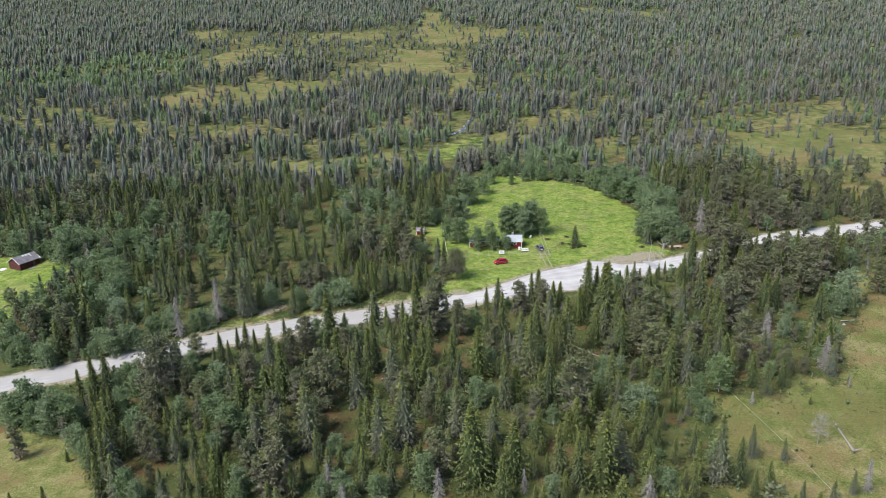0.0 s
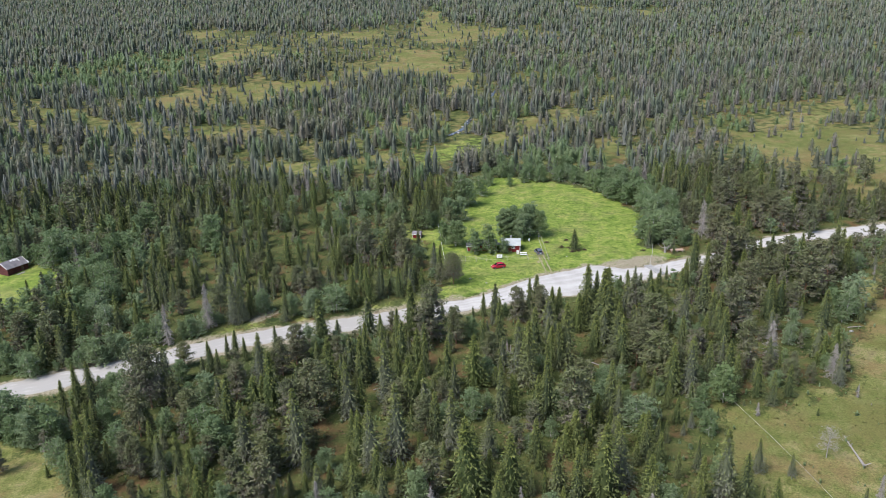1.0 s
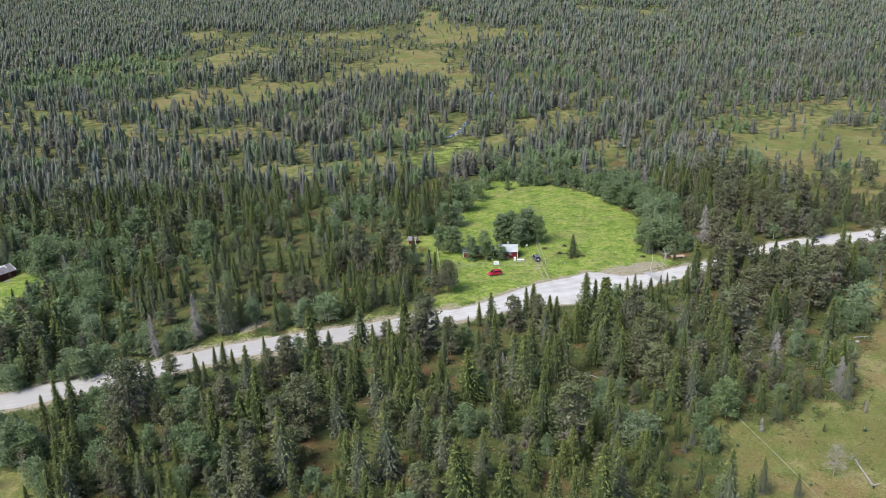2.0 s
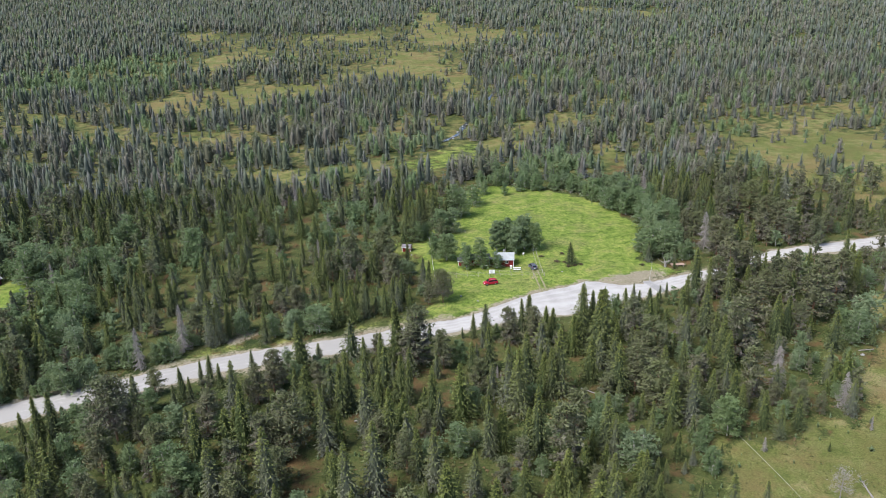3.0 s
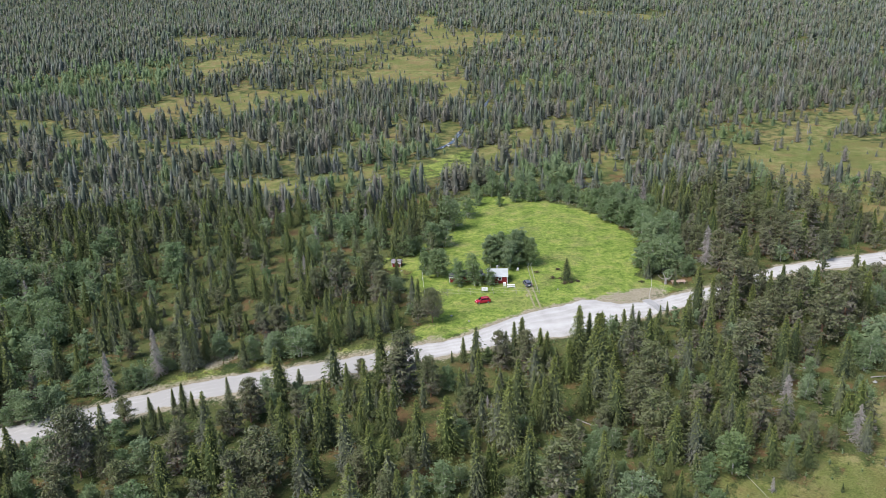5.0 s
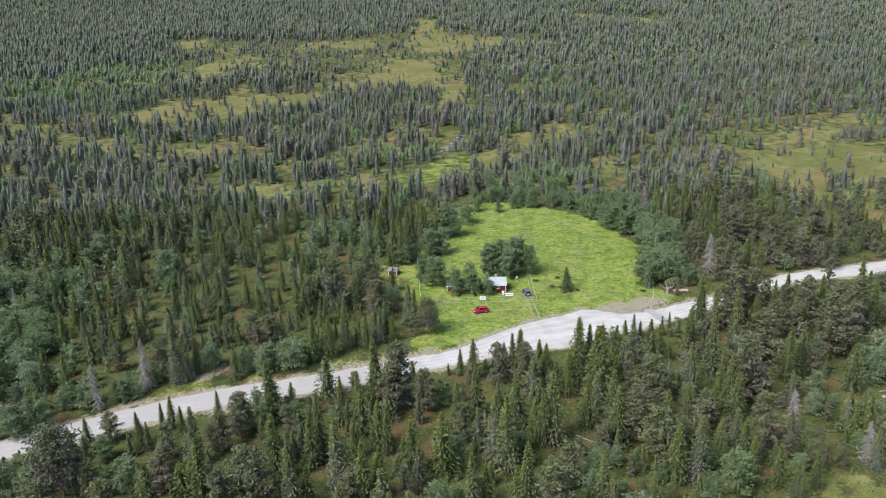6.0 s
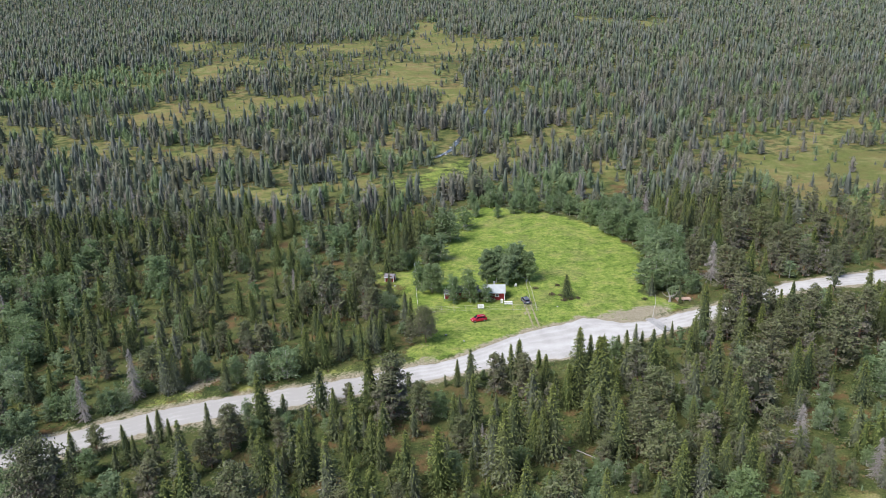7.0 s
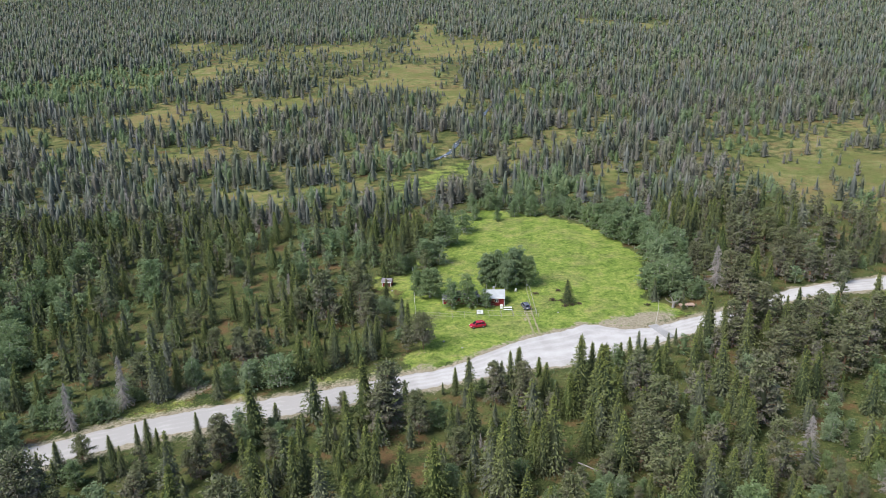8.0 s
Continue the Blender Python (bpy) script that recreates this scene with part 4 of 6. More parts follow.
def scatter():
    """Where the forest stands: x, y, height, and kind for every tree."""
    rng = np.random.default_rng(21)
    rows = []
    held = np.array([p for q in FEATURED.values() for p in q] + YARD_BIRCHES + BIG_PINE + [ROUND_PINE] + GREY_SPRUCES + BROAD_SPRUCES + SILVER_SPRUCES + LONE_TREE)[:, :2]
    for lo, hi, cell in ((-50, 60, 4.5), (60, 250, 3.5), (250, 430, 4.0), (430, 620, 4.7), (620, 1000, 5.2), (1000, 1320, 6.4), (1320, 1620, 9.0)):
        half = max(0.66 * hi + 40, 110)
        gx, gy = np.meshgrid(np.arange(-half, half, cell), np.arange(lo, hi, cell))
        x = gx.ravel() + rng.uniform(-0.48, 0.48, gx.size) * cell
        y = gy.ravel() + rng.uniform(-0.48, 0.48, gx.size) * cell
        keep = np.abs(x - 5) < np.maximum(0.62 * y + 12, 60)
        x, y = x[keep], y[keep]
        fld, bog, road, verge = masks(x, y)
        d = (0.35 + 1.1 * wave(x, y, 38, 1)) * np.where(y < np.interp(x, [p[0] for p in ROAD_NEAR], [p[1] for p in ROAD_NEAR]), np.where(x > 35, 0.85, 0.62), 1.1)
        d *= np.clip((0.5 - fld) / 2.0, 0, 1) * np.clip((-2.5 - road) / 1.0, 0, 1) * (verge < -0.3)
        d *= np.where(bog > 0, np.where(y > 250, np.where((x > 130) & (y < 430), 0.5, 0.3), 0.06) + 0.4 * np.clip(1 - bog / 8, 0, 1), 1.0)
        d *= 1 - 1.2 * open_land(x, y)
        d *= np.where(y > 430, 1.15, 1.0) * np.where((y > 330) & (inside(STREAM_MEADOW, x, y) > 0), 0.1, 1.0) * np.where(patch(GLADES, x, y) > 0, 0.2, 1.0)
        near_side = (y < np.interp(x, [p[0] for p in ROAD_NEAR], [p[1] for p in ROAD_NEAR])) & (y > 98)
        known = near_side | ((y < 275) & (y > 98) & (x > -95)) | ((x > 70) & (y < 285) & (y > 98)) | (belt_side(x, y) & (y < 330))
        d *= np.where(known, np.where(near_side, np.where((x > 30) & (bog < -4), 1.5, 0.95), 0.6), 1.0)
        d *= np.where(y > 320, np.clip(2.1 * (wave(x, y * 1.6, 80, 2) - 0.12), 0.3, 1.35), 1.0) * np.where((y > 285) & (bog > -32), 0.5, 1.0)
        if lo < 250:
            d *= np.min(np.hypot(x[:, None] - held[None, :, 0], y[:, None] - held[None, :, 1]), 1) > 2.3
        alive = rng.random(len(x)) < d
        x, y, fld, bog, road, known = x[alive], y[alive], fld[alive], bog[alive], road[alive], known[alive]
        u = rng.random(len(x))
        belt = ((fld > -15) & (y > 236) & (x > 18)) | ((fld > -12) & (x < -90))
        leafy = (patch(BIRCH_PATCHES, x, y) > rng.uniform(-0.4, 0.3, len(x))) | belt
        piney = patch(PINE_PATCHES, x, y) > rng.uniform(-0.4, 0.4, len(x))
        pb = np.where(leafy, 0.8, np.where(y > 330, 0.14, 0.08) + 0.2 * (wave(x, y, 60, 5) > 0.62) + 0.12 * (road > -14))
        pp = np.where(leafy, 0.06, np.where(piney, np.where(y < 230, 0.35, 0.6), np.where(y > 330, 0.2, 0.1) + 0.35 * (wave(x, y, 90, 9) > 0.6)))
        kind = np.where(u < pb, 2, np.where(u < pb + pp, 1, 0))
        kind = np.where((rng.random(len(x)) < 0.03) & (kind == 0), 3, kind)
        kind = np.where((bog > 0) & (y < 210) & (rng.random(len(x)) < 0.25), 3, kind)
        n = len(x)
        h = np.choose(kind, [rng.uniform(6.5, 13, n), rng.uniform(7, 12, n), rng.uniform(4, 8.5, n), rng.uniform(6, 11, n)])
        h *= np.where(bog > -1, rng.uniform(0.25, 0.6, n) * np.where(y > 250, 1.4, 1.0), 1.0) * np.where(rng.random(n) < 0.3, rng.uniform(0.3, 0.7, n), 1.0)
        h *= np.where(known, rng.uniform(0.4, 0.9, n), 1.0)
        h *= np.where((bog > 2) & (x > 130) & (y > 255) & (y < 430), 1.3, 1.0)
        h *= np.interp(y, [300, 400, 700, 1000], [1.0, 1.08, 1.15, 1.3]) * np.where(open_land(x, y) > 0.1, 0.7, 1.0)
        rows.append(np.stack([x, y, h, kind], 1))
    return np.vstack(rows)


TREES = scatter()
ORDER = ("spruce", "pine", "birch", "dead")
LIMIT = {"spruce": 300, "pine": 150, "birch": 260, "dead": 40}
WHERE = {"near": "crowding the forest on both sides of the road", "valley": "scattered over mires on the valley floor", "hillside": "covering the far wooded hillside", "lower": "on the forested slope below the road"}
PLURAL = {"spruce": "spruces", "pine": "pines", "birch": "birches", "dead": "dead spruces"}
for number, kind in enumerate(ORDER):
    rng = np.random.default_rng(50 + number)
    forms = len(KINDS[kind]["full"])
    for x, y, h in FEATURED[kind]:
        plant(kind, x, y, h, int(rng.integers(3 if kind == "dead" else min(forms, 4))), rng.uniform(0, 6.28), wide=rng.uniform(0.95, 1.25) * (1.12 if kind == "pine" else 1.0))
    t = TREES[TREES[:, 3] == number]
    t = t[np.argsort(np.hypot(t[:, 0] - 6, t[:, 1] - 20))]
    own = (np.abs(t[:, 0] - 8) < 0.6 * (t[:, 1] - 5) + 4) & (t[:, 1] > 95)
    idx = np.where(own)[0][:LIMIT[kind] - len(FEATURED[kind])]
    for i in idx:
        plant(kind, t[i, 0], t[i, 1], t[i, 2], int(rng.integers({"spruce": 6, "dead": 3}.get(kind, 4))), rng.uniform(0, 6.28), wide=rng.uniform(1.0, 1.45))
    rest = np.delete(t, idx, 0)
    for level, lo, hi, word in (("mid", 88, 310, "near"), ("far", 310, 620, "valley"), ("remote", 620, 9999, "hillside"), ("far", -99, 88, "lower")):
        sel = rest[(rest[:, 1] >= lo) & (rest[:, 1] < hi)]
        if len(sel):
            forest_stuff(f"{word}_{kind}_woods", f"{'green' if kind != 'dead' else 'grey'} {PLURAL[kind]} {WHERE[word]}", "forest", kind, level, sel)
for x, y, h in GREY_SPRUCES:
    plant("spruce", x, y, h, 4, x, "spruce hung with grey lichen, green only at the top", "", 1.1)
for x, y, h in SILVER_SPRUCES:
    plant("dead", x, y, h, 0, x, "dying spruce with dense silver-grey bare branches", "", 1.5)
for x, y, h in BROAD_SPRUCES:
    plant("spruce", x, y, h, 2, x, "broad tall spruce with branches down to the heath", "", 1.25)
for x, y, h in BIG_PINE + [ROUND_PINE]:
    plant("pine", x, y, h, 4, 0.5, "large spreading olive pine with bare twisted inner branches")
for k, (x, y, h) in enumerate(YARD_BIRCHES):
    plant("birch", x, y, h, (4, 5, 4, 4, 1, 1, 3, 3, 5, 4)[k], k, "tall leafy birch in the cabin yard", "birches round the cabin", (1.0, 1.05, 1.0, 1.25, 1.0, 1.05, 0.95, 1.1, 0.95, 0.9)[k])
EDGE = resample([(16, 326), (27, 328), (50, 316), (65, 301), (74, 281), (78, 263), (71, 243), (69, 234)], 0)
rng = np.random.default_rng(17)
for k in range(26):
    p = EDGE[int(rng.integers(len(EDGE)))] + rng.uniform(3, 11, 2) * (1, 0.8)
    plant("birch", p[0], p[1], rng.uniform(6.5, 10.5), int(rng.integers(4)), rng.uniform(0, 6.28), "blue-green birch in the belt along the meadow", "birches along the meadow edge")
for x, y, h in LONE_TREE:
    plant("spruce", x, y, h, 5, 0.3, "lone small broad spruce with a dark skirt in the meadow", "", 1.55)


def undergrowth():
    """Low birch scrub and saplings on the forest floor and the bogs."""
    rng = np.random.default_rng(77)
    x = rng.uniform(-150, 190, 7000)
    y = rng.uniform(95, 330, 7000)
    ok = np.abs(x - 6) < 0.6 * y + 5
    x, y = x[ok], y[ok]
    fld, bog, road, verge = masks(x, y)
    ok = (fld < -1) & (road < -3) & (rng.random(len(x)) < np.where(bog > 0, 0.25, 0.8)) & ((verge < 0) | (rng.random(len(x)) < 0.1))
    return np.stack([x[ok], y[ok], rng.uniform(0.25, 1.3, ok.sum()) ** 1.2], 1)


forest_stuff("undergrowth", "low birch and juniper scrub on the heathy forest floor", "undergrowth", "birch", "remote", undergrowth())
plant("dead", 70.2, 120.3, 6.8, 3, 1.0, "small leafless grey tree standing on the bog")


# ---- building and vehicle surfaces ----
RED_WALL = plain("red_paint_boards", (0.12, 0.012, 0.012), (0.2, 0.022, 0.02), 1.5, 0.8)
DARK_RED = plain("weathered_red_boards", (0.045, 0.014, 0.014), (0.09, 0.026, 0.024), 1.2, 0.9)
WHITE = plain("white_paint", (0.62, 0.62, 0.61), (0.75, 0.75, 0.74), 2.5, 0.6)
PALE_ROOF = plain("pale_sheet_metal", (0.36, 0.38, 0.37), (0.46, 0.48, 0.47), 0.8, 0.45, 0.3)
DARK_ROOF = plain("dark_roofing_felt", (0.025, 0.027, 0.03), (0.06, 0.062, 0.066), 1.2, 0.85)
GREY_ROOF = plain("weathered_grey_roof_sheets", (0.12, 0.112, 0.12), (0.23, 0.215, 0.225), 0.9, 0.7, 0.2)
GREY_WOOD = plain("silvered_wood", (0.2, 0.18, 0.16), (0.32, 0.3, 0.27), 3.0)
PALE_WOOD = plain("pale_pinkish_planks", (0.3, 0.21, 0.16), (0.4, 0.3, 0.24), 2.0)
BROWN_WOOD = plain("brown_stained_wood", (0.07, 0.045, 0.03), (0.14, 0.095, 0.065), 3.0)
STEEL = plain("dull_steel", (0.2, 0.2, 0.205), (0.28, 0.28, 0.285), 4.0, 0.6, 0.3)
STONE = plain("grey_boulder", (0.16, 0.16, 0.155), (0.34, 0.34, 0.33), 1.6, 0.9, 0, 0.2, 0.4, 0.08)
RUBBER = plain("tyre_rubber", (0.012, 0.012, 0.012), (0.025, 0.025, 0.025), 9.0, 0.85)
RED_CAR = plain("red_car_paint", (0.34, 0.012, 0.035), (0.38, 0.016, 0.04), 0.5, 0.25, 0.1, 0.6, 0)
BLUE_CAR = plain("dark_blue_grey_car_paint", (0.12, 0.13, 0.17), (0.14, 0.15, 0.19), 0.5, 0.25, 0.3, 0.6, 0)
RED_LAMP = plain("red_lamp_lens", (0.18, 0.005, 0.005), (0.22, 0.008, 0.008), 4.0, 0.2)
CLEAR_LAMP = plain("clear_lamp_lens", (0.45, 0.46, 0.47), (0.55, 0.56, 0.57), 4.0, 0.15)
BAR_INK = plain("faded_grey_print", (0.22, 0.24, 0.26), (0.28, 0.3, 0.32), 4.0)
CABLE = plain("pale_cable", (0.3, 0.29, 0.24), (0.38, 0.37, 0.3), 4.0)


def glass_material():
    m, n, l, b = material("dark_window_glass", 0.06, 0, 0.6)
    b.inputs["Base Color"].default_value = (0.015, 0.018, 0.02, 1)
    return m


def water_material():
    m, n, l, b = material("stream_water", 0.12, 0, 0.5)
    p = position(n)
    f = noise_tex(n, l, 0.9, 5, p)
    l.new(ramp(n, l, f, [(0.45, (0.03, 0.035, 0.035)), (0.62, (0.06, 0.065, 0.065)), (0.7, (0.45, 0.46, 0.46))]), b.inputs["Base Color"])
    bumped(n, l, b, f, 0.6, 0.1)
    return m


GLASS, WATER = glass_material(), water_material()


# ---- small mesh builders ----
def box(bm, lo, hi, m=None):
    """A box between two corners, turned by m."""
    r = bmesh.ops.create_cube(bm, size=1)["verts"]
    for v in r:
        v.co = Vector([(lo[i] + hi[i]) / 2 + v.co[i] * (hi[i] - lo[i]) for i in range(3)])
    if m is not None:
        bmesh.ops.transform(bm, matrix=m, verts=r)
    return r


def box_part(name, lo, hi, mat, parent, label="", bevel=0.0, m=None):
    bm = bmesh.new()
    box(bm, lo, hi, m)
    if bevel:
        bmesh.ops.bevel(bm, geom=bm.edges[:], offset=bevel, segments=1, affect="EDGES")
    return part(name, bm, mat, parent, label)


def rod(bm, a, b, ra, rb=None, sides=6):
    """A tapered rod from a to b."""
    v, f = tube([a, (np.array(a) + np.array(b)) / 2, b], (ra, (ra + (rb or ra)) / 2, rb or ra), sides)
    vs = [bm.verts.new(c) for c in v]
    for t in f:
        bm.faces.new([vs[i] for i in t])
    n = len(vs)
    bm.faces.new(vs[:sides][::-1])
    bm.faces.new(vs[n - sides:])


def rod_part(name, a, b, ra, mat, parent, rb=None, sides=6, label=""):
    bm = bmesh.new()
    rod(bm, a, b, ra, rb, sides)
    return part(name, bm, mat, parent, label)


def grounded(name, x, y, turn=0.0, lift=0.0):
    ob = new(name)
    ob.matrix_world = pose(x, y, float(terrain(x, y)) + lift, 0, 0, turn)
    return ob


def roof_slab(name, w, run, rise, thick, over, mat, parent, side, eave, label=""):
    """One slope of a gable roof; the ridge runs along x. side -1 is the front."""
    bm = bmesh.new()
    slope = rise / run
    pts = []
    for y, z in ((0, eave + rise), (side * (run + over), eave - over * slope)):
        for x in (-w / 2 - over, w / 2 + over):
            pts.append((x, y, z))
    lower = [bm.verts.new(p) for p in pts]
    upper = [bm.verts.new((p[0], p[1], p[2] + thick)) for p in pts]
    for q in ((0, 1, 3, 2),):
        bm.faces.new([upper[i] for i in q])
        bm.faces.new([lower[i] for i in q][::-1])
    for i, j in ((0, 1), (1, 3), (3, 2), (2, 0)):
        bm.faces.new((lower[i], lower[j], upper[j], upper[i]))
    bmesh.ops.recalc_face_normals(bm, faces=bm.faces[:])
    ribs = int(w / 0.6)
    for k in range(ribs + 1):
        x = -w / 2 - over + 0.05 + (w + 2 * over - 0.1) * k / ribs
        rod(bm, (x, side * 0.02, eave + rise + thick), (x, side * (run + over), eave - over * slope + thick), 0.025, None, 4)
    return part(name, bm, mat, parent, label)


def walls(w, d, h, rise, mat, parent):
    """Four walls of a gabled house, each a part with thickness."""
    t = 0.14
    for y in (-d / 2, d / 2 - t):
        box_part("wall", (-w / 2, y, -0.3), (w / 2, y + t, h), mat, parent)
    for x in (-w / 2, w / 2 - t):
        bm = bmesh.new()
        prof = [(-d / 2 + t, -0.3), (d / 2 - t, -0.3), (d / 2 - t, h), (0, h + rise * 0.94), (-d / 2 + t, h)]
        a = [bm.verts.new((x, y, z)) for y, z in prof]
        b = [bm.verts.new((x + t, y, z)) for y, z in prof]
        bm.faces.new(a)
        bm.faces.new(b[::-1])
        for i in range(5):
            j = (i + 1) % 5
            bm.faces.new((a[i], b[i], b[j], a[j]))
        bmesh.ops.recalc_face_normals(bm, faces=bm.faces[:])
        part("wall", bm, mat, parent)


def window_part(x, z, w, h, y, parent):
    """A framed window on a front wall at depth y, with mullions and a pane."""
    bm = bmesh.new()
    b = 0.09
    for lo, hi in (((x - w / 2, y - 0.05, z), (x + w / 2, y, z + b)), ((x - w / 2, y - 0.05, z + h - b), (x + w / 2, y, z + h)),
                   ((x - w / 2, y - 0.05, z), (x - w / 2 + b, y, z + h)), ((x + w / 2 - b, y - 0.05, z), (x + w / 2, y, z + h)), ((x - 0.03, y - 0.04, z), (x + 0.03, y, z + h))):
        box(bm, lo, hi)
    win = part("window", bm, WHITE, parent, "small white-framed window")
    box_part("pane", (x - w / 2 + b, y - 0.02, z + b), (x + w / 2 - b, y - 0.006, z + h - b), GLASS, win)
    return win


def panel(name, pts, mat, parent, thick=0.015, label=""):
    bm = bmesh.new()
    bm.faces.new([bm.verts.new(p) for p in pts])
    bmesh.ops.solidify(bm, geom=bm.faces[:], thickness=thick)
    return part(name, bm, mat, parent, label)


def house(name, label, x, y, turn, w, d, h, rise, wall, roof, trim=True, windows=(), door=None, chimney=False):
    ob = grounded(name, x, y, turn)
    walls(w, d, h, rise, wall, ob)
    for side in (-1, 1):
        roof_slab("roof", w, d / 2, rise, 0.09, 0.32, roof, ob, side, h)
    if trim:
        for sx in (-1, 1):
            for sy in (-1, 1):
                cx, cy = sx * (w / 2 + 0.012), sy * (d / 2 + 0.012)
                box_part("corner_board", (cx - 0.08, cy - 0.08, -0.2), (cx + 0.08, cy + 0.08, h - 0.02), WHITE, ob, "white corner board")
        for sy in (-1, 1):
            box_part("fascia", (-w / 2 - 0.3, sy * (d / 2 + 0.33) - 0.02, h - 0.32 * rise / (d / 2) - 0.1), (w / 2 + 0.3, sy * (d / 2 + 0.33) + 0.02, h - 0.32 * rise / (d / 2) + 0.06), WHITE, ob, "white eave board")
    for wx, wz, ww, wh in windows:
        window_part(wx, wz, ww, wh, -d / 2 - 0.003, ob)
    if door is not None:
        dr = box_part("door", (door - 0.45, -d / 2 - 0.06, 0), (door + 0.45, -d / 2 - 0.004, 2.0), BROWN_WOOD, ob, "brown plank door", 0.01)
        box_part("handle", (door + 0.3, -d / 2 - 0.12, 0.98), (door + 0.36, -d / 2 - 0.062, 1.02), STEEL, dr)
    if chimney:
        box_part("chimney", (-0.35, 0.3, h + rise - 0.4), (0.25, 0.9, h + rise + 0.75), STONE, ob, "short grey chimney", 0.03)
    return tagged(ob, label, "building")


house("cabin", "small red wooden cabin with white corners and pale metal roof", 23.3, 232.6, -4, 5.6, 5.4, 2.35, 1.25, RED_WALL, PALE_ROOF, True, [(0.7, 0.95, 1.0, 0.9)], None, True)
house("cabin_annex", "low red cabin wing with a dark felt roof behind birches", 15.6, 234.2, -4, 6.2, 4.6, 2.0, 0.9, RED_WALL, DARK_ROOF, True, [(0.4, 0.85, 0.9, 0.75), (2.2, 0.85, 0.7, 0.7)])
house("shed", "small red shed with white corners and a dark roof", 10.4, 233.3, -3, 2.7, 2.6, 1.75, 0.6, RED_WALL, DARK_ROOF, True, (), 0.0)
house("field_barn", "weathered dark-red barn with patched grey sheet roof in a clearing", -142.3, 236.6, 63, 7.2, 5.8, 2.2, 1.7, DARK_RED, GREY_ROOF, False, (), 1.5)
house("woodshed", "little red shed with a grey-blue sheet roof", -7.6, 247.6, -12, 2.6, 2.2, 1.6, 0.6, RED_WALL, GREY_ROOF, True, (), 0.5)

# pale replacement sheets and white barge boards on the barn's roof
barn = bpy.data.objects["field_barn"]
for cx, wide, y0, wy in ((0.9, 1.3, 0.12, 0.75), (-0.35, 0.9, 0.2, 0.55), (1.9, 0.5, 0.1, 1.3)):
    rise = lambda y: 2.2 + 1.7 * (1 - y / 2.9) + 0.13
    panel("roof_sheet", [(cx - wide / 2, -y0, rise(y0)), (cx + wide / 2, -y0, rise(y0)), (cx + wide / 2, -y0 - wy, rise(y0 + wy)), (cx - wide / 2, -y0 - wy, rise(y0 + wy))], WHITE, barn, 0.02, "pale replacement roof sheet")
for x in (-3.95, 3.95):
    for side in (-1, 1):
        rod_part("barge_board", (x, side * 0.02, 3.98), (x, side * 3.22, 2.1), 0.08, WHITE, barn, 0.08, 4, "flaking white barge board")


def porch():
    ob = grounded("porch", 19.1, 231.2, -4)
    for x in (-0.9, 0.9):
        for y in (-0.9, 0.7):
            box_part("post", (x - 0.06, y - 0.06, -0.1), (x + 0.06, y + 0.06, 2.1), BROWN_WOOD, ob)
    for s in (-1, 1):
        bm = bmesh.new()
        box(bm, (0, -1.1, -0.03), (1.25, 0.9, 0.03), pose(0, 0, 2.65, 0, 26 if s > 0 else 154, 0))
        part("roof", bm, GREY_WOOD, ob, "weathered board porch roof")
    for k in range(6):
        box_part("floorboard", (-1.0, -0.95 + k * 0.29, 0.1), (1.0, -0.69 + k * 0.29, 0.15), BROWN_WOOD, ob)
    return tagged(ob, "weathered brown wooden entrance porch between cabin wings", "porch")


porch()


def loft(stations):
    """A car shell from rings of corners, closed at both ends."""
    bm = bmesh.new()
    rings = [[bm.verts.new(p) for p in ring] for ring in stations]
    n = len(rings[0])
    for a, b in zip(rings, rings[1:]):
        for i in range(n):
            bm.faces.new((a[i], a[(i + 1) % n], b[(i + 1) % n], b[i]))
    bm.faces.new(rings[0][::-1])
    bm.faces.new(rings[-1])
    bmesh.ops.recalc_face_normals(bm, faces=bm.faces[:])
    return bm


